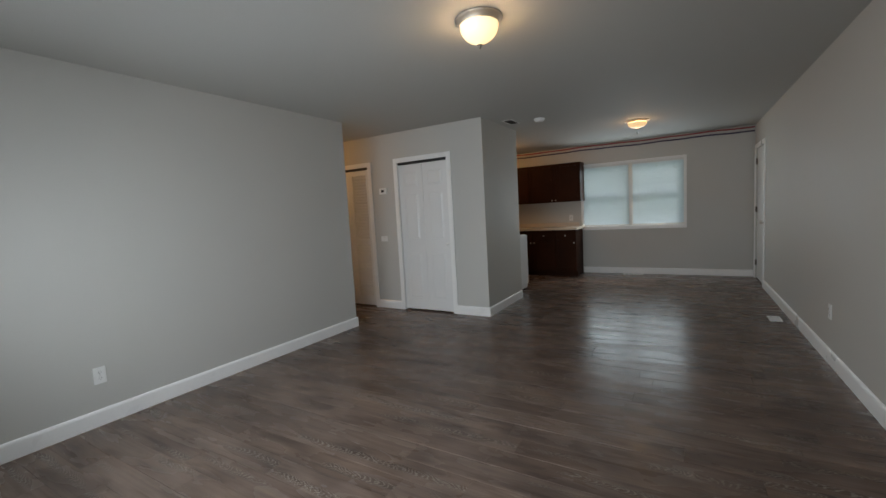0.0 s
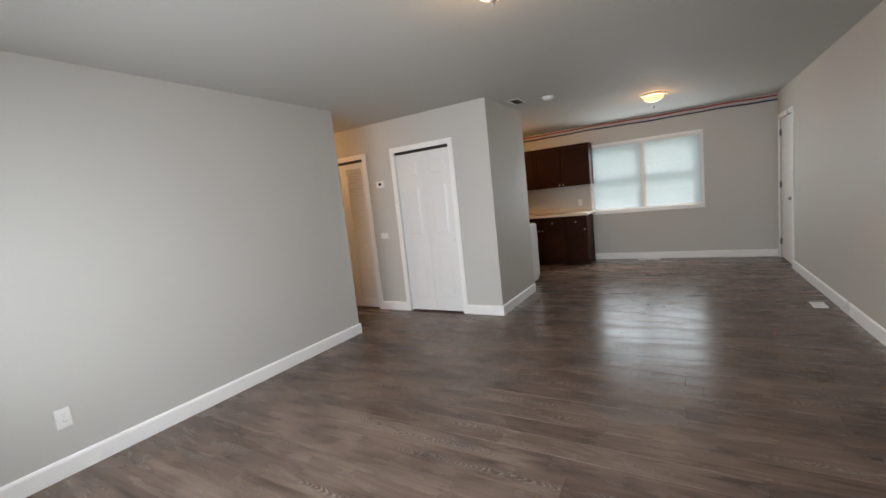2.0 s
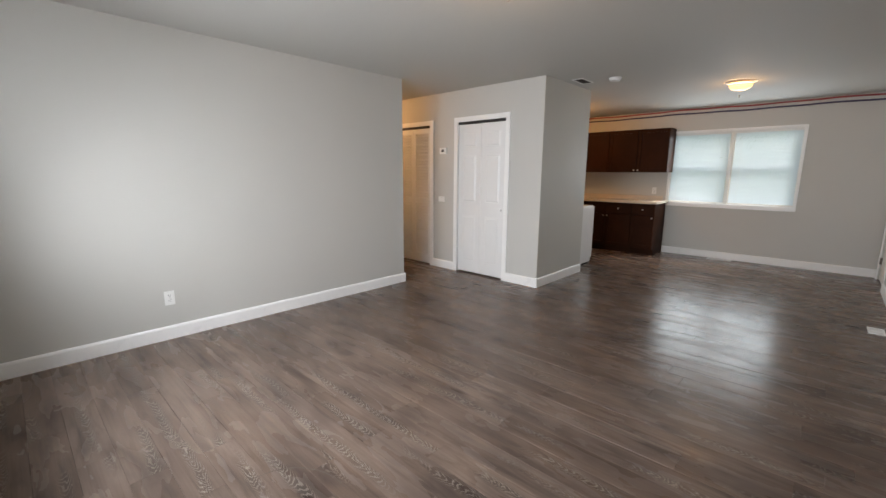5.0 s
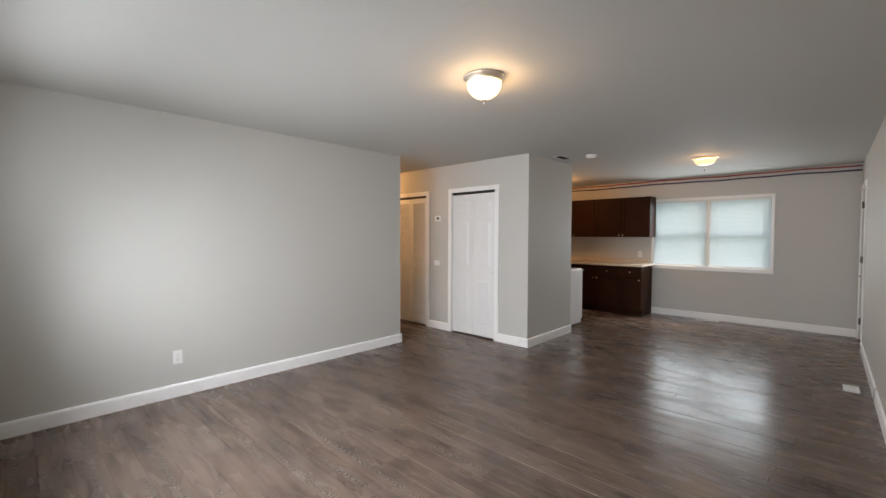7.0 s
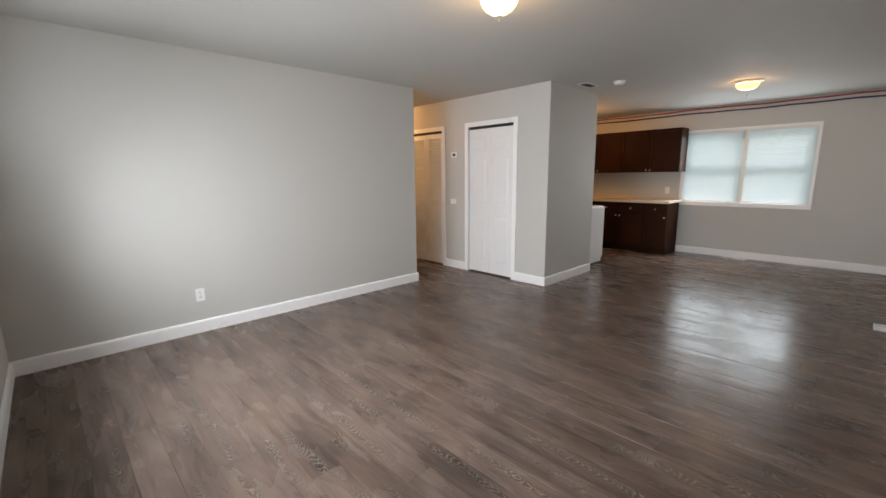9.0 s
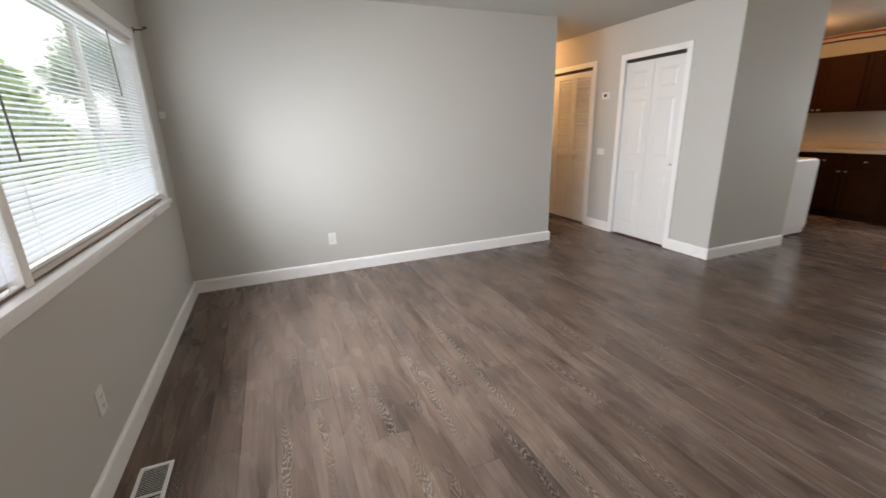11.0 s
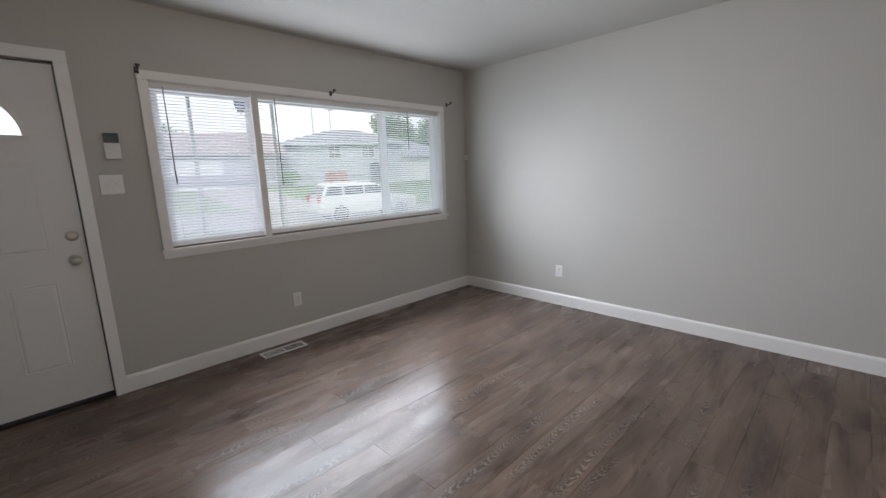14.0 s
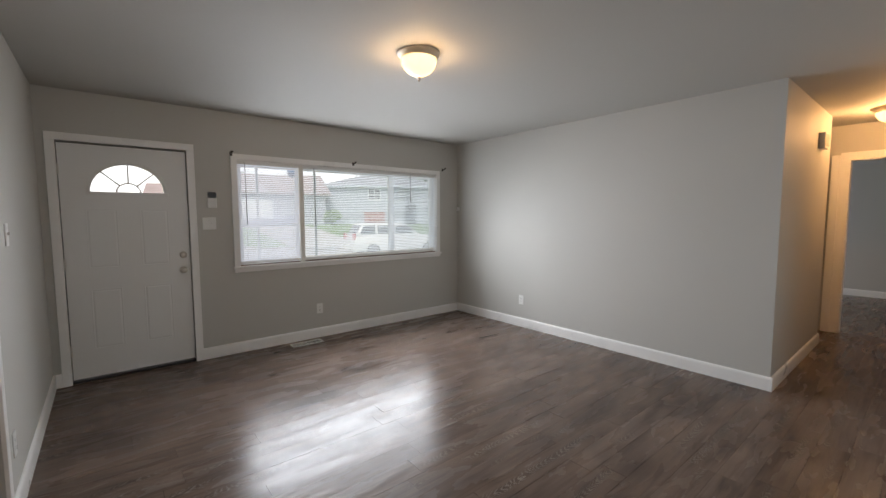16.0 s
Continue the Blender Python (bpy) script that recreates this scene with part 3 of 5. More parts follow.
def bifold(name, label, a, b, head, louvred):
    """Folding closet doors in a cased opening in the closet wall: narrow leaves, panelled or louvred."""
    d = thing(name, label, "closet door", (0, 0, 0), "structure")
    casing(d, "x", CLOSET, -1, a, b, head)
    part("track", box_bm((a, CLOSET + 0.005, head - 0.03), (b, CLOSET + 0.045, head), 0.002), SHADOWGAP, d, "folding door track, black as the shaded gap")
    part("jamb", boxes_bm([((a - 0.004, CLOSET, 0), (a + 0.001, CLOSET + 0.1, head)), ((b - 0.001, CLOSET, 0), (b + 0.004, CLOSET + 0.1, head))]), TRIM, d)
    count = 4 if louvred else 2
    width = (b - a - 0.012) / count
    y = CLOSET + 0.012
    for k in range(count):
        u0, u1 = a + 0.006 + k * width + 0.0015, a + 0.006 + (k + 1) * width - 0.0015
        z0, z1 = 0.018, head - 0.036
        if louvred:
            st = 0.05
            leaf = part("leaf", boxes_bm([((u0, y, z0), (u0 + st, y + 0.028, z1)), ((u1 - st, y, z0), (u1, y + 0.028, z1)), ((u0 + st, y, z0), (u1 - st, y + 0.028, z0 + 0.13)), ((u0 + st, y, z1 - 0.07), (u1 - st, y + 0.028, z1)), ((u0 + st, y, 0.92), (u1 - st, y + 0.028, 0.99))], 0.002), DOOR, d)
            bm = bmesh.new()
            bm_box(bm, (-(u1 - u0 - 2 * st) / 2, -0.024, -0.003), ((u1 - u0 - 2 * st) / 2, 0.024, 0.003))
            me = mesh_of("slat", bm, DOOR)
            for low, high in ((z0 + 0.13, 0.92), (0.99, z1 - 0.07)):
                n = int((high - low) / 0.042)
                for i in range(n):
                    s = new("slat", me)
                    s.parent = leaf
                    s.matrix_basis = pose((u0 + u1) / 2, y + 0.014, low + (i + 0.5) * (high - low) / n, 48, 0, 0)
            part("back_shade", box_bm((u0, y + 0.05, z0), (u1, y + 0.056, z1)), DOOR, leaf)
        else:
            leaf = part("leaf", box_bm((u0, y, z0), (u1, y + 0.03, z1), 0.003), DOOR, d)
            for low, high in ((0.17, 0.80), (0.98, 1.60), (1.70, 1.90)):
                part("panel", moved(panel_bm((u0 + 0.075, low), (u1 - 0.075, high), "x", -1, 0.02, 0.005), (0, y - 0.001, 0)), DOOR, leaf)
            if k == count - 1:
                part("knob", lathe_bm([(0, 0.03), (0.013, 0.027), (0.016, 0.02), (0.009, 0.012), (0.009, 0), (0, 0)], (u1 - 0.04, y, 0.905), 16, "-Y"), PLASTIC, leaf, "small white knob")
    return d


bifold("door_6", "closed white panelled folding closet door", -3.02, -2.245, 2.03, False)
bifold("door_7", "closed white louvred folding closet doors in the hall", -5.02, -3.545, 2.03, True)


# ---- windows ----
def window_frame_parts(owner, face, out, w, e, sill, head, mullions, meets, depth=0.05):
    """A vinyl unit in an opening: outer frame, mullions, sashes with panes. out: the way to the outside along y."""
    y0, y1 = face + out * 0.07, face + out * (0.07 + depth)
    part("window_frame", boxes_bm([((w, y0, sill), (w + 0.035, y1, head)), ((e - 0.035, y0, sill), (e, y1, head)), ((w + 0.035, y0, sill), (e - 0.035, y1, sill + 0.035)), ((w + 0.035, y0, head - 0.035), (e - 0.035, y1, head))], 0.003), VINYL, owner)
    edges = [w + 0.035]
    for m, wide, front in mullions:
        part("mullion", box_bm((m - wide / 2, face + out * front, sill), (m + wide / 2, y1 - out * 0.002, head), 0.003), VINYL, owner)
        edges += [m - wide / 2, m + wide / 2]
    edges.append(e - 0.035)
    for (a, b), meet in zip(zip(edges[::2], edges[1::2]), meets):
        spans = [(sill + 0.035, head - 0.035)] if meet is None else [(sill + 0.035, meet - 0.018), (meet + 0.018, head - 0.035)]
        if meet is not None:
            part("meeting_rail", box_bm((a, y0 + out * 0.004, meet - 0.018), (b, y1 - out * 0.004, meet + 0.018), 0.003), VINYL, owner)
        for z0, z1 in spans:
            rail = 0.022
            part("sash", boxes_bm([((a, y0 + out * 0.008, z0), (a + rail, y1 - out * 0.008, z1)), ((b - rail, y0 + out * 0.008, z0), (b, y1 - out * 0.008, z1)), ((a + rail, y0 + out * 0.008, z0), (b - rail, y1 - out * 0.008, z0 + rail)), ((a + rail, y0 + out * 0.008, z1 - rail), (b - rail, y1 - out * 0.008, z1))], 0.002), VINYL, owner)
            ym = (y0 + y1) / 2
            p = part("pane", box_bm((a + rail, ym - 0.002, z0 + rail), (b - rail, ym + 0.002, z1 - rail)), GLASS, owner)
            p.visible_shadow = False


def cased_window(name, label, face, room, w, e, sill, head, mullions, meets, stool, wid=0.056):
    win = thing(name, label, "window", (0, 0, 0), "structure")
    window_frame_parts(win, face, -room, w, e, sill, head, mullions, meets)
    part("reveal", boxes_bm([((w - 0.001, face - room * 0.075, sill), (w + 0.004, face, head)), ((e - 0.004, face - room * 0.075, sill), (e + 0.001, face, head)), ((w + 0.004, face - room * 0.075, head - 0.004), (e - 0.004, face, head + 0.001))]), TRIM, win)
    for a, b, z0, z1 in ((w - wid, w, sill, head), (e, e + wid, sill, head), (w - wid, e + wid, head, head + wid)):
        part("casing", box_bm((a, face, z0), (b, face + room * 0.017, z1), 0.003), TRIM, win)
    if stool:
        part("window_sill", box_bm((w - wid - 0.01, face - room * 0.066, sill - 0.022), (e + wid + 0.01, face + room * 0.035, sill + 0.005), 0.004), TRIM, win)
        # brown strip along the back of the sill
        part("inner_sill", box_bm((w + 0.004, face - room * 0.0655, sill + 0.005), (e - 0.004, face - room * 0.016, sill + 0.016), 0.003), SILL_BROWN, win, "brown strip along the inner sill")
        part("apron", box_bm((w - wid, face, sill - 0.058), (e + wid, face + room * 0.015, sill - 0.022), 0.003), TRIM, win)
    else:
        part("window_sill", box_bm((w - wid, face - room * 0.066, sill - 0.06), (e + wid, face + room * 0.019, sill + 0.005), 0.003), TRIM, win)
    return win


MULL_A, MULL_B = -0.782, -2.005
cased_window("window_1", "wide white front window in three lights over the lawn", FRONT, 1, WIN_W, WIN_E, WIN_SILL, WIN_HEAD, [(MULL_B, 0.036, 0.072), (MULL_A, 0.05, 0.012)], [None, None, 1.345], True)
cased_window("window_2", "white double-hung kitchen window pair behind blinds", BACK, -1, KWIN_W, KWIN_E, KWIN_SILL, KWIN_HEAD, [(-0.50, 0.04, 0.03)], [1.46, 1.46], False, 0.036)


def screen_mesh():
    """Fine grey insect screen: mostly open."""
    m = bpy.data.materials.new("insect_screen")
    m.use_nodes = True
    n, l = m.node_tree.nodes, m.node_tree.links
    tr, mix = n.new("ShaderNodeBsdfTransparent"), n.new("ShaderNodeMixShader")
    n["Principled BSDF"].inputs["Base Color"].default_value = (0.42, 0.50, 0.52, 1)
    n["Principled BSDF"].inputs["Roughness"].default_value = 0.6
    mix.inputs[0].default_value = 0.17
    l.new(tr.outputs[0], mix.inputs[1])
    l.new(n["Principled BSDF"].outputs[0], mix.inputs[2])
    l.new(mix.outputs[0], n["Material Output"].inputs[0])
    return m


part("insect_screen", box_bm((WIN_W + 0.05, FRONT - 0.1235, WIN_SILL + 0.05), (MULL_B - 0.045, FRONT - 0.1225, WIN_HEAD - 0.05)), screen_mesh(), bpy.data.objects["window_1"], "grey insect screen")


def blind(label, a, b, top, bottom, y, room, tilt, pitch=0.0205, wand=None, vinyl=SLAT):
    """A mini blind: head rail, ladder cords, slats, bottom rail and wand."""
    wide, mid = b - a, (a + b) / 2
    bl = thing("window_blind", label, "blind", (mid, y, top), "", "mini blinds at the windows")
    part("head_rail", box_bm((-wide / 2, -0.014, -0.03), (wide / 2, 0.014, 0.0), 0.002), PLASTIC, bl)
    part("valance", box_bm((-wide / 2, room * 0.016, -0.036), (wide / 2, room * 0.019, -0.002), 0.001), PLASTIC, bl)
    bm = bmesh.new()
    cols = []
    for k in range(5):
        u = -0.0125 + 0.025 * k / 4
        h = 0.0022 * (1 - (u / 0.0125) ** 2)
        cols.append([bm.verts.new((x, u, h)) for x in (-wide / 2 + 0.002, wide / 2 - 0.002)])
    for c0, c1 in zip(cols, cols[1:]):
        bm.faces.new((c0[0], c0[1], c1[1], c1[0])).smooth = True
    me = mesh_of("slat", bm, vinyl)
    n = int((top - 0.045 - bottom - 0.012) / pitch)
    for k in range(n):
        s = new("slat", me)
        s.parent = bl
        s.matrix_basis = pose(0, 0, -0.045 - k * pitch, tilt * room + random.uniform(-2.0, 2.0), random.uniform(-0.06, 0.06), 0)
    part("bottom_rail", box_bm((-wide / 2, -0.012, bottom - top - 0.004), (wide / 2, 0.012, bottom - top + 0.010), 0.003), PLASTIC, bl)
    for f in ((0.12, 0.88) if wide < 1 else (0.07, 0.5, 0.93)):
        x = -wide / 2 + f * wide
        part("ladder_cord", boxes_bm([((x - 0.0008, s - 0.0006, bottom - top), (x + 0.0008, s + 0.0006, -0.03)) for s in (-0.013, 0.013)]), PLASTIC, bl)
    for x, length in wand or ():
        part("tilt_wand", tube_bm([(x - mid, room * 0.024, -0.03), (x - mid - 0.004, room * 0.026, -0.03 - length)], 0.0035, 8), DARKGLASS, bl, "clear grey tilt wand")
    return bl


DARKGLASS = material("smoky_acrylic", (0.16, 0.165, 0.17), 0.2, vary=0.1, bump=0)
YB = FRONT - 0.03
blind("short white mini blind half open over the narrow window light", MULL_A + 0.027, WIN_E - 0.006, WIN_HEAD - 0.004, 0.908, YB, 1, -37, wand=[(-0.20, 0.62)])
blind("long white mini blind half open over the picture window", WIN_W + 0.006, MULL_A - 0.027, WIN_HEAD - 0.004, 0.938, YB, 1, -26, wand=[(-0.93, 0.66), (-2.26, 0.36)])
KB = BACK + 0.03
blind("white mini blind mostly closed over the kitchen window, slats tinted as by daylight", KWIN_W + 0.006, -0.533, KWIN_HEAD - 0.004, 0.885, KB, -1, -57, vinyl=SLAT_DAYLIT)
blind("white mini blind mostly closed over the kitchen window, slats tinted as by daylight", -0.467, KWIN_E - 0.006, KWIN_HEAD - 0.004, 0.885, KB, -1, -57, vinyl=SLAT_DAYLIT)


def curtain_bracket(x, z):
    br = thing("curtain_bracket", "small dark metal curtain rod bracket above the window", "curtain bracket", (x, FRONT, z), "", "curtain brackets above the window")
    part("plate", box_bm((-0.012, 0.017, -0.02), (0.012, 0.021, 0.02), 0.002), BRONZE, br)
    part("arm", tube_bm([(0, 0.02, 0.0), (0, 0.07, 0.002), (0.004, 0.085, 0.012)], 0.005, 8), BRONZE, br)
    part("cup", lathe_bm([(0.0, -0.004), (0.012, -0.003), (0.014, 0.008), (0.010, 0.008), (0.0, 0.0)], (0.004, 0.088, 0.012), 12), BRONZE, br)


for x, z in ((-0.07, 2.035), (-1.41, 2.035), (-2.80, 2.06)):
    curtain_bracket(x, z)



def shield_bm(w, h, y0, y1):
    bm = bmesh.new()
    outline = [(-w, h), (w, h), (w, 0.1 * h), (0.6 * w, -0.6 * h), (0, -h), (-0.6 * w, -0.6 * h), (-w, 0.1 * h)]
    a, b = [bm.verts.new((u, y0, z)) for u, z in outline], [bm.verts.new((u, y1, z)) for u, z in outline]
    bm.faces.new(a)
    bm.faces.new(b)
    for k in range(len(outline)):
        k2 = (k + 1) % len(outline)
        bm.faces.new((a[k], a[k2], b[k2], b[k]))
    bmesh.ops.recalc_face_normals(bm, faces=bm.faces[:])
    return bm


BLUE = material("blue_print", (0.03, 0.22, 0.42), 0.4, vary=0.05, bump=0)
NAVY = material("navy_print", (0.03, 0.035, 0.06), 0.4, vary=0.05, bump=0)


def decal(x, y, z, out):
    dc = thing("window_decal", "small blue and dark shield sticker on the window glass", "sticker", (x, y, z))
    part("shield", shield_bm(0.042, 0.05, 0, out * 0.001), NAVY, dc)
    part("band", box_bm((-0.04, out * 0.001, 0.012), (0.04, out * 0.0018, 0.036)), BLUE, dc, "blue band across the shield")
    part("lettering", boxes_bm([((-0.028, out * 0.001, -0.006), (0.028, out * 0.0016, 0.002)), ((-0.02, out * 0.001, -0.022), (0.02, out * 0.0016, -0.015))]), PLASTIC, dc)


decal(-0.70, FRONT - 0.088, 1.88, 1)
decal(-0.60, BACK + 0.088, 1.90, -1)


# ---- ceiling lamps ----
def ceiling_lamp(x, y, watts, label, wide=0.92, drop=1.0, tone=WARM, glass=BOWL):
    """A flush-mount lamp: stepped metal pan, alabaster bowl and finial, with its bulb."""
    lp = thing("ceiling_lamp", label, "ceiling lamp", (x, y, HIGH), "", "flush ceiling lamps")
    pan = part("pan", lathe_bm([(0.0, -0.001), (0.180, -0.001), (0.184, -0.006), (0.181, -0.013), (0.170, -0.017), (0.164, -0.024), (0.158, -0.027), (0.154, -0.038), (0.146, -0.046), (0.137, -0.049), (0.131, -0.048), (0.131, -0.036), (0.0, -0.036)], turns=48), PAN, lp, "brushed nickel stepped ring")
    bowl = part("bowl", lathe_bm([(0.130, -0.040), (0.130, -0.054), (0.126, -0.074), (0.115, -0.096), (0.095, -0.118), (0.066, -0.136), (0.034, -0.147), (0.014, -0.150), (0.0, -0.151)], turns=48), glass, lp, "glowing cream alabaster glass bowl")
    bowl.visible_shadow = False
    part("finial", lathe_bm([(0.0, -0.176), (0.006, -0.174), (0.008, -0.167), (0.004, -0.161), (0.010, -0.157), (0.018, -0.152), (0.018, -0.149), (0.0, -0.149)], turns=20), NICKEL, lp, "small nickel finial")
    for ob in (pan, bowl, lp.children[-1]):
        ob.data.transform(Matrix.Diagonal((wide, wide, drop, 1)))
    bulb = new("lamp_light", bpy.data.lights.new("lamp_light", "POINT"))
    bulb.data.energy, bulb.data.color, bulb.data.shadow_soft_size = watts, tone, 0.05
    bulb.location = (x, y, HIGH - 0.13 * drop)
    return lp


ceiling_lamp(-0.663, 2.975, 4.8, "lit flush ceiling lamp with alabaster bowl in the living room", 0.86, 0.95, CREAM)
ceiling_lamp(-0.205, 7.11, 2.2, "lit flush ceiling lamp with alabaster bowl near the kitchen", 0.92, 0.66, AMBER, BOWL_AMBER)
ceiling_lamp(-4.95, 4.80, 20.0, "lit flush ceiling lamp with alabaster bowl in the hall", 0.92, 1.0, (1.0, 0.54, 0.21))
ceiling_lamp(-2.75, 7.62, 13.0, "lit flush ceiling lamp with alabaster bowl in the kitchen")

# ---- ceiling fixtures ----
sd = thing("smoke_detector", "round white smoke detector on the ceiling", "smoke detector", (-1.22, 5.92, HIGH))
part("base", lathe_bm([(0, -0.001), (0.068, -0.001), (0.068, -0.010), (0, -0.010)], turns=32), PLASTIC, sd)
part("cover", lathe_bm([(0.062, -0.010), (0.060, -0.026), (0.050, -0.036), (0.0, -0.038)], turns=32), PLASTIC, sd)


def ceiling_register(x, y):
    rg = thing("ceiling_register", "small white metal air register with dark slots in the ceiling", "air vent", (x, y, HIGH))
    part("duct", box_bm((-0.05, -0.125, -0.004), (0.05, 0.125, -0.001)), SLOT_SHADE, rg)
    part("frame", boxes_bm([((-0.07, -0.145, -0.009), (-0.05, 0.145, -0.001)), ((0.05, -0.145, -0.009), (0.07, 0.145, -0.001)), ((-0.05, -0.145, -0.009), (0.05, -0.125, -0.001)), ((-0.05, 0.125, -0.009), (0.05, 0.145, -0.001))], 0.002), VENT, rg)
    # fins dark too, so the slots' shade is put into their colour
    me = mesh_of("fin", box_bm((-0.05, -0.001, -0.006), (0.05, 0.001, 0.006)), BRONZE)
    for k in range(9):
        f = new("fin", me)
        f.parent = rg
        f.matrix_basis = pose(0, -0.11 + k * 0.0275, -0.007, -62, 0, 0)


ceiling_register(-1.56, 5.82)


# ---- floor registers ----
def floor_register(x, y, turn, length, width, label):
    rg = thing("floor_register", label, "floor vent", (x, y, 0), "", "floor registers")
    rg.rotation_euler = (0, 0, radians(turn))
    a, b, rim = length / 2, width / 2, 0.016
    part("duct", box_bm((-a + rim, -b + rim, -0.004), (a - rim, b - rim, 0.0005)), SLOT_SHADE, rg)
    part("frame", boxes_bm([((-a, -b, 0), (-a + rim, b, 0.006)), ((a - rim, -b, 0), (a, b, 0.006)), ((-a + rim, -b, 0), (a - rim, -b + rim, 0.006)), ((-a + rim, b - rim, 0), (a - rim, b, 0.006)), ((-0.008, -b + rim, 0), (0.008, b - rim, 0.005))], 0.002), TRIM, rg)
    me = mesh_of("fin", box_bm((-0.0010, -b + rim, -0.0028), (0.0010, b - rim, 0.0028)), VENT)
    n = int((length - 2 * rim) / 0.010)
    for k in range(n):
        u = -a + rim + (k + 0.5) * (length - 2 * rim) / n
        if abs(u) > 0.012:
            f = new("fin", me)
            f.parent = rg
            f.matrix_basis = pose(u, 0, 0.0015, 0, 35 if u < 0 else -35, 0)


floor_register(-0.735, 0.735, 0, 0.345, 0.125, "white metal floor register below the front window")
floor_register(1.185, 6.15, 90, 0.21, 0.112, "white metal floor register beside the long wall")
floor_register(-0.46, 8.86, 0, 0.33, 0.115, "white metal floor register below the kitchen window")


# ---- wall plates ----
def plate(name, label, category, at, turn, wide, high, kind):
    """A cover plate on a wall; its face looks along -y before the turn."""
    pl = thing(name, label, category, at, "", category + "s on the walls")
    pl.rotation_euler = (0, 0, radians(turn))
    part("cover", box_bm((-wide / 2, -0.006, -high / 2), (wide / 2, 0, high / 2), 0.003), PLASTIC, pl)
    if kind == "outlet":
        for z in (-0.02, 0.02):
            part("socket", box_bm((-0.016, -0.0085, z - 0.014), (0.016, -0.005, z + 0.014), 0.004), PLASTIC, pl)
            part("slot", boxes_bm([((-0.008, -0.0092, z - 0.002), (-0.006, -0.0083, z + 0.008)), ((0.006, -0.0092, z - 0.002), (0.008, -0.0083, z + 0.008)), ((-0.002, -0.0092, z - 0.010), (0.002, -0.0083, z - 0.006))]), DARKPLASTIC, pl)
    elif kind == "switch":
        n = max(1, round(wide / 0.06))
        for k in range(n):
            x = (k - (n - 1) / 2) * 0.046
            part("toggle", box_bm((x - 0.005, -0.016, -0.002), (x + 0.005, -0.005, 0.012), 0.002), PLASTIC, pl)
    for z in ((-0.0,) if kind == "outlet" else (-high * 0.27, high * 0.27)):
        part("screw", lathe_bm([(0, 0.0016), (0.003, 0.001), (0.003, 0)], (0, -0.006, z), 10, "-Y"), NICKEL, pl)
    return pl


plate("wall_outlet", "white double socket outlet low on the long plain wall", "wall outlet", (LEFT, 1.815, 0.346), 90, 0.072, 0.116, "outlet")
plate("wall_outlet", "white double socket outlet below the front window", "wall outlet", (-0.95, FRONT, 0.34), 180, 0.072, 0.116, "outlet")
plate("wall_outlet", "white double socket outlet low on the side wall", "wall outlet", (RIGHT, 4.86, 0.40), -90, 0.072, 0.116, "outlet")
plate("wall_outlet", "white double socket outlet near the side door", "wall outlet", (RIGHT, 2.40, 0.33), -90, 0.072, 0.116, "outlet")
plate("wall_outlet", "white double socket outlet above the kitchen counter", "wall outlet", (-1.575, BACK, 1.08), 0, 0.072, 0.116, "outlet")
plate("light_switch", "white double light switch beside the entry door", "light switch", (0.146, FRONT, 1.343), 180, 0.118, 0.118, "switch")
plate("light_switch", "white light switch on the side wall", "light switch", (RIGHT, 2.137, 1.32), -90, 0.072, 0.116, "switch")
plate("light_switch", "white wide light switch beside the closet door", "light switch", (-3.32, CLOSET, 1.0), 0, 0.118, 0.075, "blank")

kp = thing("alarm_keypad", "white alarm keypad with a dark screen beside the entry door", "keypad", (0.115, FRONT, 1.573))
part("body", box_bm((-0.040, 0, -0.078), (0.040, 0.024, 0.078), 0.006), PLASTIC, kp)
part("screen", box_bm((-0.038, 0.022, 0.018), (0.038, 0.026, 0.076), 0.003), DARKPLASTIC, kp, "dark glossy screen")

th = thing("thermostat", "small white thermostat with a dark display on the closet wall", "thermostat", (-3.285, CLOSET, 1.668))
part("body", box_bm((-0.062, -0.024, -0.042), (0.062, 0, 0.042), 0.006), PLASTIC, th)
part("display", box_bm((-0.022, -0.0255, -0.016), (0.024, -0.023, 0.018), 0.001), DARKPLASTIC, th, "dark display")

ms = thing("alarm_sensor", "tiny white alarm contact box in the corner by the window", "sensor", (LEFT, FRONT + 0.028, 1.512))
part("body", box_bm((0, -0.02, -0.026), (0.024, 0.02, 0.026), 0.004), PLASTIC, ms)
part("lens", box_bm((0.022, -0.008, -0.012), (0.026, 0.008, 0.004), 0.002), VENT, ms)

ch = thing("door_chime", "small brown box door chime high on the hall wall", "door chime", (-4.50, HALL, 2.12))
part("body", box_bm((-0.10, 0, -0.075), (0.10, 0.05, 0.075), 0.008), VENT, ch)
part("grille", boxes_bm([((-0.07, 0.05, -0.05 + 0.02 * k), (0.07, 0.053, -0.042 + 0.02 * k)) for k in range(6)]), BRONZE, ch)


# ---- kitchen ----
def shaker_front(name, parent, x0, x1, y, z0, z1, rail=0.055):
    """A cabinet front with a frame and a recessed panel, facing -y."""
    f = part(name, boxes_bm([((x0, y - 0.019, z0), (x0 + rail, y, z1)), ((x1 - rail, y - 0.019, z0), (x1, y, z1)), ((x0 + rail, y - 0.019, z0), (x1 - rail, y, z0 + rail)), ((x0 + rail, y - 0.019, z1 - rail), (x1 - rail, y, z1)), ((x0 + rail, y - 0.009, z0 + rail), (x1 - rail, y, z1 - rail))], 0.002), ESPRESSO, parent)
    return f


SMALL_KNOB = [(0, 0.026), (0.010, 0.024), (0.014, 0.018), (0.012, 0.013), (0.006, 0.009), (0.006, 0.003), (0.009, 0), (0, 0)]


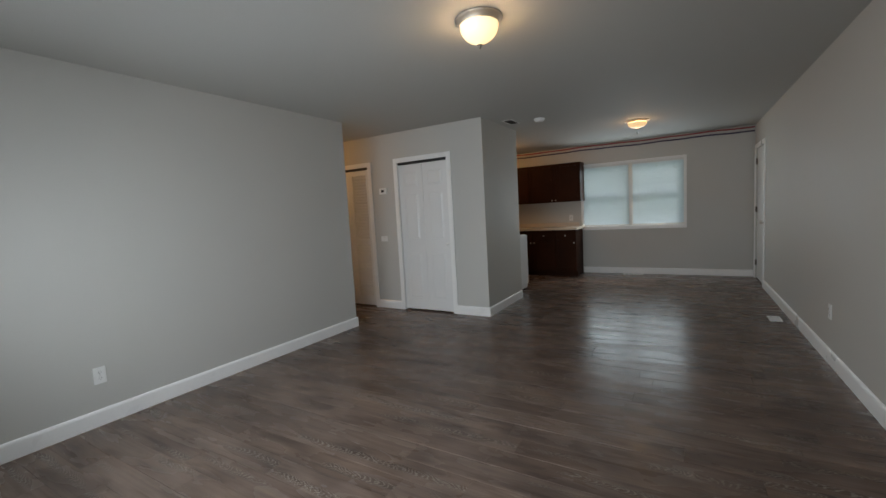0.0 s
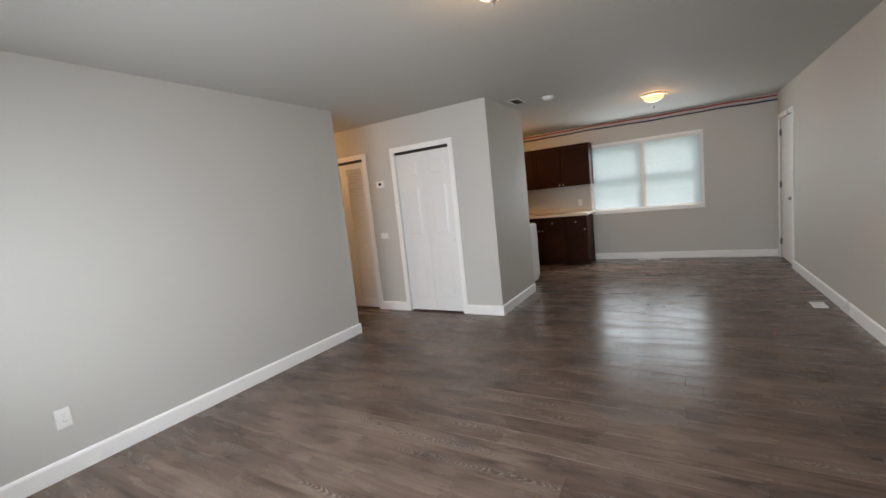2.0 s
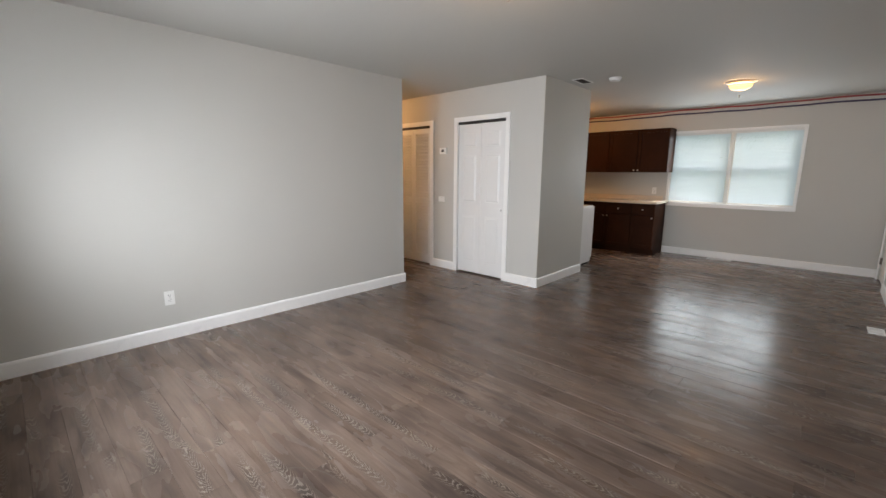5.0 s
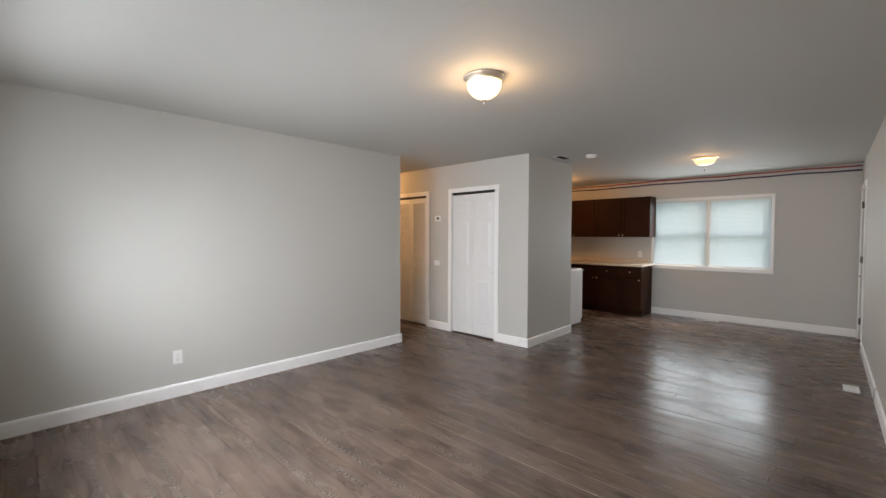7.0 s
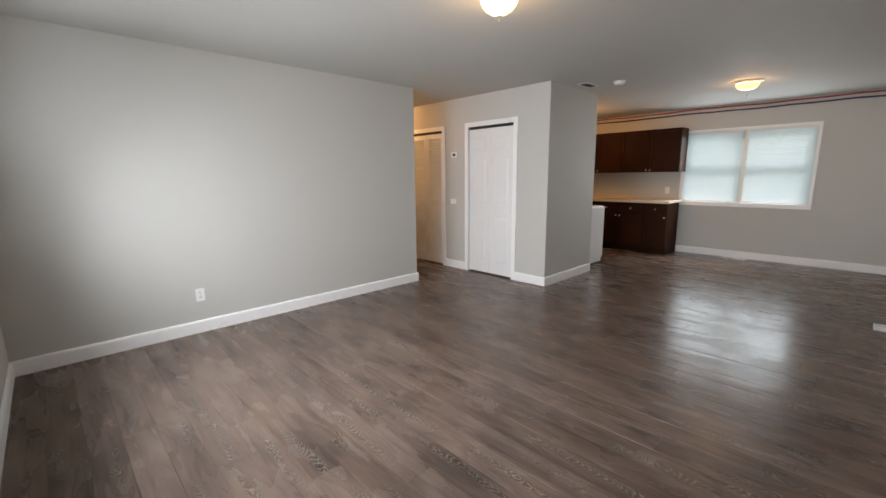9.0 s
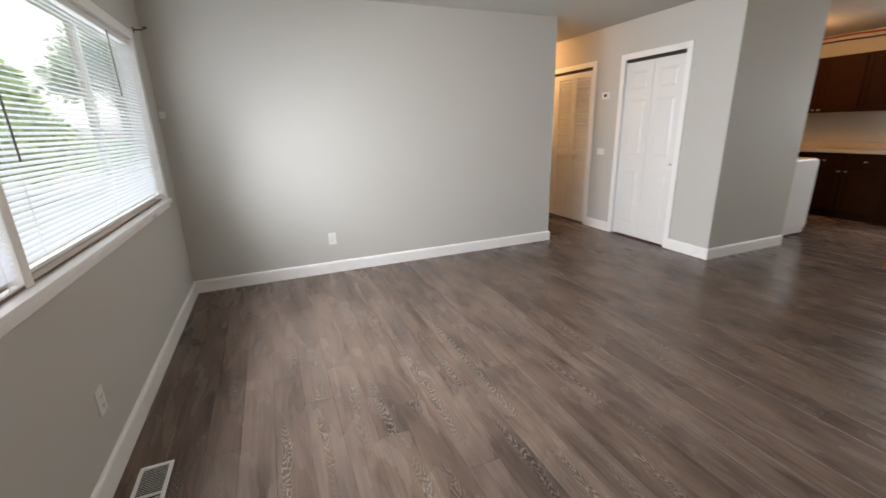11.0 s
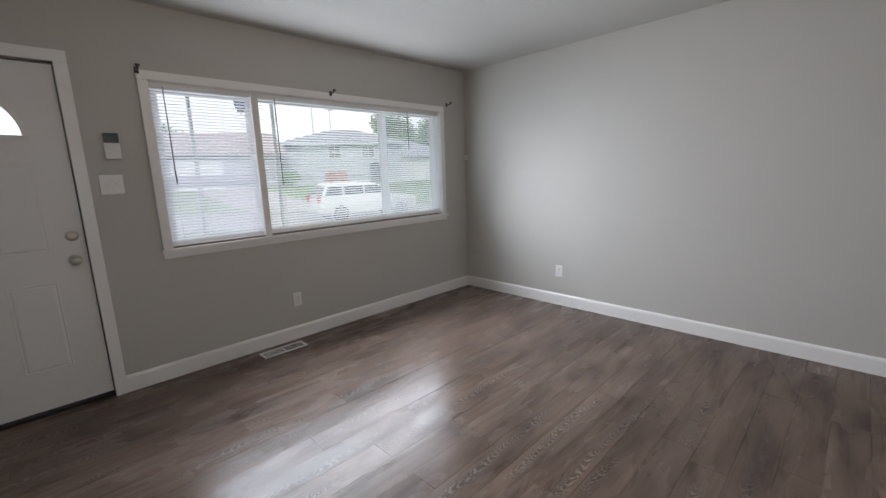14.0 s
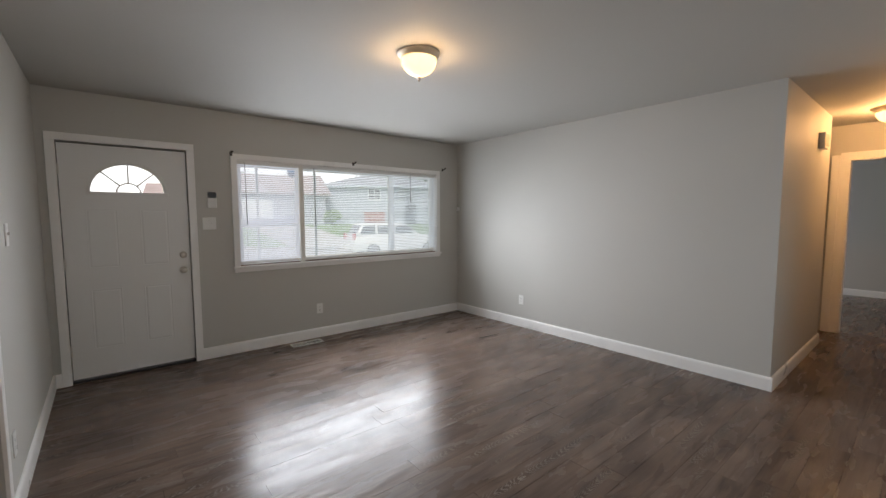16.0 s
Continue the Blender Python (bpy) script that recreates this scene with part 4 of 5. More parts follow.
def upper_cabinet(x0, x1, doors, label):
    c = thing("wall_cabinet", label, "wall cabinet", ((x0 + x1) / 2, BACK, 1.40), "", "kitchen wall cabinets")
    o = (-(x0 + x1) / 2, -BACK, -1.40)
    part("body", moved(box_bm((x0 + 0.001, 8.652, 1.40), (x1 - 0.001, BACK - 0.001, 2.125), 0.002), o), ESPRESSO, c)
    w = (x1 - x0) / doors
    for k in range(doors):
        a, b = x0 + k * w + 0.004, x0 + (k + 1) * w - 0.004
        f = shaker_front("cabinet_door", c, a, b, 8.650, 1.405, 2.12)
        f.data.transform(Matrix.Translation(o))
        kx = b - 0.03 if (k == 0 and doors > 1) else a + 0.03
        part("knob", moved(lathe_bm(SMALL_KNOB, (kx, 8.631, 1.435), 14, "-Y"), o), NICKEL, f, "small nickel knob")


upper_cabinet(-2.305, -1.312, 2, "dark espresso wooden wall cabinet with two doors beside the window")
upper_cabinet(-3.22, -2.307, 2, "dark espresso wooden wall cabinet with two doors over the counter")


def base_cabinet(x0, x1, doors, label):
    c = thing("base_cabinet", label, "base cabinet", ((x0 + x1) / 2, BACK, 0), "", "kitchen base cabinets")
    o = (-(x0 + x1) / 2, -BACK, 0)
    part("body", moved(boxes_bm([((x0 + 0.001, 8.392, 0.10), (x1 - 0.001, BACK - 0.001, 0.876)), ((x0 + 0.002, 8.46, 0.0), (x1 - 0.001, BACK - 0.001, 0.10))], 0.002), o), ESPRESSO, c)
    w = (x1 - x0) / doors
    for k in range(doors):
        a, b = x0 + k * w + 0.004, x0 + (k + 1) * w - 0.004
        f = shaker_front("cabinet_door", c, a, b, 8.390, 0.115, 0.675)
        f.data.transform(Matrix.Translation(o))
        kx = b - 0.03 if k == 0 else a + 0.03
        part("knob", moved(lathe_bm(SMALL_KNOB, (kx, 8.371, 0.64), 14, "-Y"), o), NICKEL, f, "small nickel knob")
        g = part("drawer_front", moved(box_bm((a, 8.371, 0.69), (b, 8.390, 0.86), 0.003), o), ESPRESSO, c)
        part("knob", moved(lathe_bm(SMALL_KNOB, ((a + b) / 2, 8.371, 0.775), 14, "-Y"), o), NICKEL, g, "small nickel knob")


base_cabinet(-1.735, -1.362, 1, "narrow dark espresso base cabinet with one drawer")
base_cabinet(-2.62, -1.737, 2, "wide dark espresso base cabinet with two doors")
base_cabinet(-3.44, -2.622, 2, "wide dark espresso base cabinet with two doors")
solid("worktop", boxes_bm([((-3.448, 8.335, 0.878), (-1.335, BACK - 0.001, 0.916)), ((-3.448, BACK - 0.02, 0.916), (-1.42, BACK - 0.001, 0.99))], 0.005), COUNTER, "beige laminate kitchen worktop with a low upstand", "worktop")

ap = thing("kitchen_appliance", "plain white enamel kitchen appliance standing against the partition wall", "appliance", (-2.18, 6.80, 0))
part("body", box_bm((-0.32, -0.325, 0.03), (0.31, 0.32, 0.90), 0.018), ENAMEL, ap)
part("front_panel", box_bm((0.311, -0.315, 0.10), (0.328, 0.312, 0.885), 0.012), ENAMEL, ap)
part("kick_plate", box_bm((0.25, -0.315, 0.0), (0.30, 0.312, 0.095), 0.004), DARKPLASTIC, ap)


# ---- water pipes under the kitchen ceiling ----
def pipe(label, z0, paint, phase):
    rows = []
    for k in range(41):
        x = -3.44 + k * 4.76 / 40
        sag = 0.005 * math.sin(k * 0.4 + phase) + 0.003 * math.sin(k * 1.1 + 2 * phase)
        rows.append((x, BACK - 0.017, z0 + 0.010 * (1 - abs(k - 20) / 20) + sag))
    p = thing("water_pipe", label, "water pipe", (0, 0, 0), "", "water pipes along the wall")
    part("tube", tube_bm(rows, 0.012, 10), paint, p)
    for k in range(3, 40, 8):
        x, y, z = rows[k]
        part("clip", boxes_bm([((x - 0.006, y - 0.015, z - 0.015), (x + 0.006, BACK, z + 0.015))], 0.003), paint, p)


pipe("red plastic water pipe clipped along the wall top", 2.405, PEX_RED, 0.3)
pipe("dark blue plastic water pipe clipped below the red pipe", 2.345, PEX_BLUE, 0.7)

# ---- outside ----
GROUND = -0.55
# dark posts drawn grey: the window's bright haze is put into their colour
POST_HAZED = material("haze_paled_post", (0.50, 0.51, 0.53), 0.5, vary=0.08)
GRASS = material("lawn_grass", (0.15, 0.235, 0.055), 0.9, vary=0.35, scale=0.4, fine=14, bump=0.3, distance=0.02)
PALE_ROAD = material("worn_street", (0.40, 0.385, 0.36), 0.9, vary=0.12, scale=0.5, fine=20, bump=0.1)
CONCRETE = material("pale_concrete", (0.48, 0.46, 0.43), 0.85, vary=0.12, scale=0.6, fine=20, bump=0.1)
SIDING = material("pale_siding", (0.44, 0.47, 0.52), 0.7, vary=0.05, scale=0.8, fine=10, bump=0.05)
SIDING_GREY = material("grey_siding", (0.36, 0.37, 0.41), 0.7, vary=0.05, scale=0.8, fine=10, bump=0.05)
SIDING_WHITE = material("white_siding", (0.74, 0.75, 0.76), 0.7, vary=0.05, scale=0.8, fine=10, bump=0.05)
BRICKRED = material("reddish_brick", (0.36, 0.17, 0.13), 0.85, vary=0.15, scale=1.2, fine=25, bump=0.1)
SHINGLE = material("grey_shingle", (0.27, 0.28, 0.30), 0.9, vary=0.2, scale=0.7, fine=18, bump=0.2)
# red-brown roof greyed: the wash of the haze is put into its colour
SHINGLE_RED = material("haze_washed_red_shingle", (0.31, 0.255, 0.245), 0.9, vary=0.2, scale=0.7, fine=18, bump=0.2)
DARKPANE = material("dark_house_pane", (0.10, 0.11, 0.12), 0.12, vary=0.2, scale=1.0, bump=0)
BARK = material("tree_bark", (0.11, 0.08, 0.055), 0.9, vary=0.3, scale=3, fine=25, bump=0.4, distance=0.02)
LEAF = material("tree_leaf", (0.16, 0.25, 0.09), 0.6, vary=0.4, scale=0.8, fine=6, bump=0)
LEAF_LIGHT = material("bright_leaf", (0.19, 0.29, 0.07), 0.6, vary=0.35, scale=0.8, fine=6, bump=0)
CARWHITE = material("white_car_paint", (0.80, 0.80, 0.80), 0.15, vary=0.01, bump=0)
TYRE = material("tyre_rubber", (0.02, 0.02, 0.02), 0.8, vary=0.2)
LAMP_RED = material("red_tail_lens", (0.45, 0.02, 0.02), 0.2, vary=0.05, bump=0)

STREET, STREET_TURN = (-10.3, -12.3), 147
RISE = ((-900, 0.0), (5.2, 0.0), (7.5, 0.12), (10.0, 0.45), (13.0, 0.90), (15.5, 1.14), (17.5, 1.20), (900, 1.20))


def ground_z(x, y):
    """The lawns across the street climb a little to the houses."""
    a = radians(STREET_TURN)
    away = -(x - STREET[0]) * math.sin(a) + (y - STREET[1]) * math.cos(a)
    for (d0, z0), (d1, z1) in zip(RISE, RISE[1:]):
        if away <= d1:
            return GROUND + z0 + (z1 - z0) * (away - d0) / (d1 - d0)
    return GROUND + RISE[-1][1]


ground_bm = bmesh.new()
lines = [[ground_bm.verts.new((x, d, z)) for x in (-900, 900)] for d, z in RISE]
for p, q in zip(lines, lines[1:]):
    ground_bm.faces.new((p[0], p[1], q[1], q[0]))
bmesh.ops.recalc_face_normals(ground_bm, faces=ground_bm.faces[:])
lawn = solid("ground", ground_bm, GRASS, "green mown lawn in front of the houses", "lawn", "structure")
lawn.location, lawn.rotation_euler = (*STREET, GROUND), (0, 0, radians(STREET_TURN))


def street_strip(name, x0, x1, y0, y1, high, paint, label, category):
    """A paved strip along the slanting street that runs past the parked car."""
    ob = solid(name, box_bm((x0, y0, 0), (x1, y1, high)), paint, label, category, "structure")
    ob.location, ob.rotation_euler = (*STREET, GROUND), (0, 0, radians(STREET_TURN))
    return ob


street_strip("road", -60, 90, -2.2, 4.8, 0.012, PALE_ROAD, "pale worn concrete street", "road")
street_strip("pavement", -60, 90, 4.8, 5.0, 0.13, CONCRETE, "pale concrete kerb along the street", "kerb")
drive_bm = bmesh.new()
rows = []
for k in range(17):
    y = -18.2 - k * 0.93
    rows.append([drive_bm.verts.new((x, y, ground_z(x, y) + h)) for x, h in ((-12.4, -0.1), (-12.4, 0.03), (-8.3, 0.03), (-8.3, -0.1))])
for p, q in zip(rows, rows[1:]):
    for k in range(3):
        drive_bm.faces.new((p[k], p[k + 1], q[k + 1], q[k]))
bmesh.ops.recalc_face_normals(drive_bm, faces=drive_bm.faces[:])
solid("driveway", drive_bm, CONCRETE, "pale concrete driveway to the garage", "driveway", "structure")
solid("path", box_bm((-0.2, -17.2, GROUND), (1.6, -1.3, GROUND + 0.05)), CONCRETE, "pale concrete garden path", "path", "structure")
pc = thing("porch", "concrete porch with slim dark posts under the eave", "porch", (-0.5, -0.2, GROUND), "structure")
part("slab", moved(box_bm((-3.4, -1.2, GROUND), (1.6, 0.45, -0.12), 0.01), (0.5, 0.2, -GROUND)), CONCRETE, pc)
part("eave", moved(box_bm((-3.6, -1.0, 2.42), (1.7, 0.45, 2.56), 0.01), (0.5, 0.2, -GROUND)), TRIM, pc, "white painted eave")
for x in (-0.715, -1.54):
    part("post", moved(box_bm((x - 0.016, -0.916, -0.12), (x + 0.016, -0.884, 2.42), 0.004), (0.5, 0.2, -GROUND)), POST_HAZED, pc, "slim metal post, paled as by haze")


def far_window(parent, x0, x1, z0, z1, y):
    w = part("window", boxes_bm([((x0 - 0.09, y, z0 - 0.09), (x1 + 0.09, y + 0.06, z0)), ((x0 - 0.09, y, z1), (x1 + 0.09, y + 0.06, z1 + 0.09)), ((x0 - 0.09, y, z0), (x0, y + 0.06, z1)), ((x1, y, z0), (x1 + 0.09, y + 0.06, z1)), (((x0 + x1) / 2 - 0.035, y, z0), ((x0 + x1) / 2 + 0.035, y + 0.05, z1)), ((x0, y, (z0 + z1) / 2 - 0.03), (x1, y + 0.05, (z0 + z1) / 2 + 0.03))]), SIDING_WHITE, parent)
    part("pane", box_bm((x0, y, z0), (x1, y + 0.02, z1)), DARKPANE, w)


def house(label, at, turn, wide, deep, eave, ridge, paint, roof_paint, hip, windows, garage=None, lower=None):
    """A house whose front looks along +y before the turn: clad walls, roof, windows and garage door."""
    h = thing("house", label, "house", (*at, ground_z(*at)), "", "houses across the street")
    h.rotation_euler = (0, 0, radians(turn))
    w, d = wide / 2, deep
    part("wall", boxes_bm([((-w, -d, 0), (w, 0, eave))]), paint, h)
    boards = bmesh.new()
    n = int(eave / 0.28)
    for k in range(n):
        bm_box(boards, (-w - 0.01, 0.0, k * 0.28), (w + 0.01, 0.018, k * 0.28 + 0.25))
    bo = part("siding", boards, paint, h)
    bo["kind"] = "stuff"
    if lower:
        part("brick_base", box_bm((-w - 0.02, -0.02, 0), (w + 0.02, 0.05, lower)), BRICKRED, h, "reddish brick lower wall")
    o = 0.5
    bm = bmesh.new()
    inset = d / 2 + o if hip else 0
    base = [(-w - o, o, eave), (w + o, o, eave), (w + o, -d - o, eave), (-w - o, -d - o, eave)]
    b = [bm.verts.new(v) for v in base]
    b2 = [bm.verts.new((x, y, z - 0.18)) for x, y, z in base]
    top = [bm.verts.new((-w - o + inset, -d / 2, ridge)), bm.verts.new((w + o - inset, -d / 2, ridge))]
    bm.faces.new((b[0], b[1], top[1], top[0]))
    bm.faces.new((b[2], b[3], top[0], top[1]))
    bm.faces.new((b[1], b[2], top[1]))
    bm.faces.new((b[3], b[0], top[0]))
    bm.faces.new(b2)
    for k in range(4):
        bm.faces.new((b[k], b[(k + 1) % 4], b2[(k + 1) % 4], b2[k]))
    bmesh.ops.recalc_face_normals(bm, faces=bm.faces[:])
    part("roof", bm, roof_paint, h)
    for x0, x1, z0, z1 in windows:
        far_window(h, x0, x1, z0, z1, 0.02)
    if garage:
        g0, g1, gz = garage
        gd = part("garage_door", box_bm((g0, 0.02, 0.02), (g1, 0.06, gz)), SIDING_WHITE, h, "white sectional garage door")
        for k in range(4):
            part("panel", box_bm((g0 + 0.08, 0.06, 0.1 + k * gz / 4), (g1 - 0.08, 0.075, 0.02 + (k + 1) * gz / 4 - 0.05), 0.01), SIDING_WHITE, gd)
        part("garage_frame", boxes_bm([((g0 - 0.12, 0.02, 0), (g0, 0.08, gz + 0.12)), ((g1, 0.02, 0), (g1 + 0.12, 0.08, gz + 0.12)), ((g0, 0.02, gz), (g1, 0.08, gz + 0.12))]), SIDING, h)
    return h


big = house("two-storey pale grey house with a hipped grey roof across the street", (-20.64, -30.6), -32, 11.0, 8.4, 3.8, 5.4, SIDING, SHINGLE, True, [(0.22, 1.28, 2.45, 3.45), (-2.85, -1.8, 2.45, 3.45)], None, None)
part("entry_porch", boxes_bm([((-0.25, 0.02, 0.0), (1.75, 0.10, 1.25))]), BRICKRED, big, "reddish brick panel below the window")
part("front_door", box_bm((-3.4, 0.02, 0.0), (-2.4, 0.08, 2.0), 0.01), DARKPANE, big, "dark front door")
part("fascia", boxes_bm([((-6.05, 0.42, 3.62), (6.05, 0.52, 3.8))]), SIDING, big)
house("low grey garage house across the street, its red-brown roof washed out as by haze", (-9.0, -33.0), -12, 12.5, 8.0, 2.9, 4.9, SIDING_GREY, SHINGLE_RED, False, [(3.6, 4.8, 1.0, 2.1)], (-1.7, 1.8, 2.3), None)
house("small white gabled house beyond the lawn", (-43.0, -36.0), -42, 9.0, 8.0, 3.0, 5.4, SIDING_WHITE, SIDING_WHITE, True, [(-3.0, -1.9, 1.1, 2.3), (0.9, 2.0, 1.1, 2.3)], None, None)
house("long white house with a grey roof beyond the lawn", (-34.0, -38.0), -30, 12.0, 8.0, 3.0, 5.2, SIDING_WHITE, SHINGLE, True, [(-4.6, -3.4, 1.1, 2.3), (1.2, 2.4, 1.1, 2.3)], None, None)


def tree(label, at, height, radius, leaf, seed, trunk_r=0.22, low=0.25):
    """A tapered trunk with limbs and a crown of many small leaf clumps, uneven and open."""
    rng = random.Random(seed)
    tr = thing("tree", label, "tree", (*at, ground_z(*at)), "", "trees behind the houses")
    bm = bmesh.new()

    def limb(p0, p1, r0, r1):
        sides = 7
        way = (p1 - p0).normalized()
        side = way.cross(Vector((0.3, 0.9, 0.1))).normalized()
        up = side.cross(way)
        rings = []
        for p, r in ((p0, r0), ((p0 + p1) / 2 + side * r0 * 0.5, (r0 + r1) / 2), (p1, r1)):
            rings.append([bm.verts.new(p + r * (math.cos(2 * math.pi * i / sides) * side + math.sin(2 * math.pi * i / sides) * up)) for i in range(sides)])
        for a, b in zip(rings, rings[1:]):
            for i in range(sides):
                bm.faces.new((a[i], a[(i + 1) % sides], b[(i + 1) % sides], b[i])).smooth = True

    fork = Vector((0, 0, height * (low + 0.12)))
    limb(Vector((0, 0, 0)), fork, trunk_r, trunk_r * 0.7)
    centres = []
    for k in range(11):
        a, e = rng.uniform(0, 2 * math.pi), rng.uniform(0.15, 1.2)
        tip = Vector((math.cos(a) * math.cos(e) * radius * 0.75, math.sin(a) * math.cos(e) * radius * 0.75, fork.z + (height - fork.z) * 0.85 * math.sin(e)))
        limb(fork * rng.uniform(0.75, 1.0), tip, trunk_r * 0.42, trunk_r * 0.08)
        centres.append((tip, radius * rng.uniform(0.28, 0.5)))
    part("trunk", bm, BARK, tr)
    verts, faces = [], []
    for c, r in centres + [(Vector((0, 0, height * 0.8)), radius * 0.5)]:
        for i in range(760):
            v = Vector((rng.gauss(0, 1), rng.gauss(0, 1), rng.gauss(0, 0.8))).normalized() * r * rng.uniform(0.35, 1.08) + c
            if v.z < height * low:
                continue
            s = rng.uniform(0.11, 0.27) * (height / 9) ** 0.5
            u = Vector((rng.gauss(0, 1), rng.gauss(0, 1), rng.gauss(0, 0.6))).normalized()
            w = u.cross(Vector((rng.gauss(0, 1), rng.gauss(0, 1), rng.gauss(0, 1)))).normalized()
            k = len(verts)
            verts += [v - u * s, v + w * s * 0.6, v + u * s, v - w * s * 0.6]
            faces.append((k, k + 1, k + 2, k + 3))
    me = bpy.data.meshes.new("crown")
    me.from_pydata(verts, [], faces)
    me.materials.append(leaf)
    ob = new("crown", me)
    ob.parent = tr
    return tr


tree("large spreading green tree beyond the lawn", (-29.0, -20.0), 12.0, 5.6, LEAF, 3)
tree("tall green tree behind the white houses", (-43.0, -25.0), 10.5, 5.6, LEAF, 5)
tree("green tree close to the corner of the house", (-15.5, -6.5), 4.4, 2.5, LEAF_LIGHT, 7, 0.12, 0.06)
tree("bright green young tree on the lawn", (-22.0, -12.5), 6.5, 3.2, LEAF_LIGHT, 9, 0.1, 0.1)
tree("green tree behind the two-storey house", (-41.5, -50.0), 10.0, 4.6, LEAF, 11)
tree("green shrub beside the garage across the street", (-14.9, -29.5), 1.3, 0.8, LEAF_LIGHT, 13, 0.06, 0.05)
for k, (x, y, hh) in enumerate(((10, -62, 9), (-12, -60, 8), (-62, -60, 12), (-75, -40, 13), (-60, -14, 12), (-48, -6, 11))):
    tree("distant green tree at the end of the street", (x, y), hh, hh * 0.5, LEAF, 20 + k)
# trees behind the house, seen through the kitchen blinds
for k, (x, y, hh) in enumerate(((-6.0, 22.0, 9.0), (0.5, 24.0, 10.0), (6.0, 21.0, 8.0))):
    tree("green tree in the back garden", (x, y), hh, hh * 0.5, LEAF, 40 + k)


# pole wood paled to grey: the distant haze is put into its colour
POLE_HAZED = material("haze_paled_pole_wood", (0.42, 0.41, 0.40), 0.8, vary=0.2, scale=4, fine=30, bump=0.05)


def utility_pole(x, y, high):
    p = thing("utility_pole", "tall wooden utility pole behind the houses, greyed as by haze", "utility pole", (x, y, ground_z(x, y)), "", "utility poles")
    part("pole", tube_bm([(0, 0, 0), (0, 0, high)], 0.085, 10), POLE_HAZED, p)
    part("crossarm", box_bm((-0.7, -0.05, high - 0.75), (0.7, 0.05, high - 0.66), 0.01), POLE_HAZED, p)


utility_pole(-26.0, -46.0, 11.0)
utility_pole(-28.5, -46.0, 10.0)


def car(label, at, turn):
    """A white sport utility wagon, its nose along +x before the turn."""
    c = thing("car", label, "car", (*at, GROUND + 0.012), "", "parked cars")
    c.rotation_euler = (0, 0, radians(turn))
    half = 0.9

    def hull(profile, y_low, y_high, bevel=0.05):
        bm = bmesh.new()
        sides = []
        for s in (-1, 1):
            sides.append([bm.verts.new((x, s * (y_low + (y_high - y_low) * min(1, max(0, (z - 0.95) / 0.75))), z)) for x, z in profile])
        bm.faces.new(sides[0])
        bm.faces.new(sides[1])
        for k in range(len(profile)):
            k2 = (k + 1) % len(profile)
            bm.faces.new((sides[0][k], sides[0][k2], sides[1][k2], sides[1][k]))
        bmesh.ops.recalc_face_normals(bm, faces=bm.faces[:])
        bmesh.ops.bevel(bm, geom=bm.edges[:], offset=bevel, segments=2, profile=0.6, affect="EDGES", clamp_overlap=True)
        for f in bm.faces:
            f.smooth = True
        return bm

    body = part("body", hull([(-2.3, 0.35), (2.25, 0.35), (2.32, 0.6), (2.25, 0.95), (1.1, 1.08), (-2.25, 1.05), (-2.33, 0.7)], half, half), CARWHITE, c)
    part("cabin", hull([(1.05, 1.04), (0.35, 1.56), (-0.1, 1.64), (-1.85, 1.64), (-2.22, 1.04)], half - 0.02, half - 0.16, 0.06), CARWHITE, c)
    for s in (-1, 1):
        for u0, u1, t0, t1 in ((0.78, -0.24, 0.34, -0.24), (-0.34, -1.18, -0.34, -1.18), (-1.30, -2.02, -1.30, -1.86)):
            bm = bmesh.new()
            quad = [(u0, 1.14), (u1, 1.14), (t1, 1.52), (t0, 1.52)]
            a = [bm.verts.new((x, s * (half - 0.012 - 0.14 * (z - 0.95) / 0.75 + 0.004), z)) for x, z in quad]
            b = [bm.verts.new((x, s * (half - 0.012 - 0.14 * (z - 0.95) / 0.75 - 0.03), z)) for x, z in quad]
            bm.faces.new(a)
            bm.faces.new(b)
            for k in range(4):
                bm.faces.new((a[k], a[(k + 1) % 4], b[(k + 1) % 4], b[k]))
            bmesh.ops.recalc_face_normals(bm, faces=bm.faces[:])
            part("side_window", bm, DARKPANE, c)
        part("tail_light", box_bm((-2.36, s * 0.66, 0.85), (-2.24, s * 0.88, 1.15), 0.02), LAMP_RED, c, "red tail light")
        part("headlight", box_bm((2.2, s * 0.6, 0.72), (2.33, s * 0.86, 0.9), 0.02), GLASSY, c, "clear headlight")
        for x in (-1.42, 1.45):
            wheel = part("wheel", lathe_bm([(0.0, -0.1), (0.30, -0.11), (0.37, -0.08), (0.38, 0.0), (0.37, 0.08), (0.30, 0.11), (0.0, 0.1)], (x, s * 0.80, 0.36), 28, "Y"), TYRE, c, "black tyre")
            part("rim", lathe_bm([(0.0, 0.03), (0.06, 0.03), (0.20, 0.012), (0.24, 0.02), (0.24, 0.0), (0.0, 0.0)], (x, s * 0.80 + s * 0.10, 0.36), 24, "Y" if s > 0 else "-Y"), RIMGREY, wheel, "silver wheel rim")
    for s in (-1, 1):
        part("roof_rail", tube_bm([(-1.7, s * 0.62, 1.63), (-1.6, s * 0.62, 1.69), (-0.3, s * 0.62, 1.69), (-0.2, s * 0.62, 1.63)], 0.018, 8), DARKPLASTIC, c, "dark roof rail")
        part("mirror", box_bm((0.55, s * 0.90, 1.08), (0.68, s * 1.06, 1.22), 0.03), CARWHITE, c)
        part("sill_trim", box_bm((-1.0, s * 0.87, 0.36), (1.0, s * 0.915, 0.46), 0.02), VENT, c)
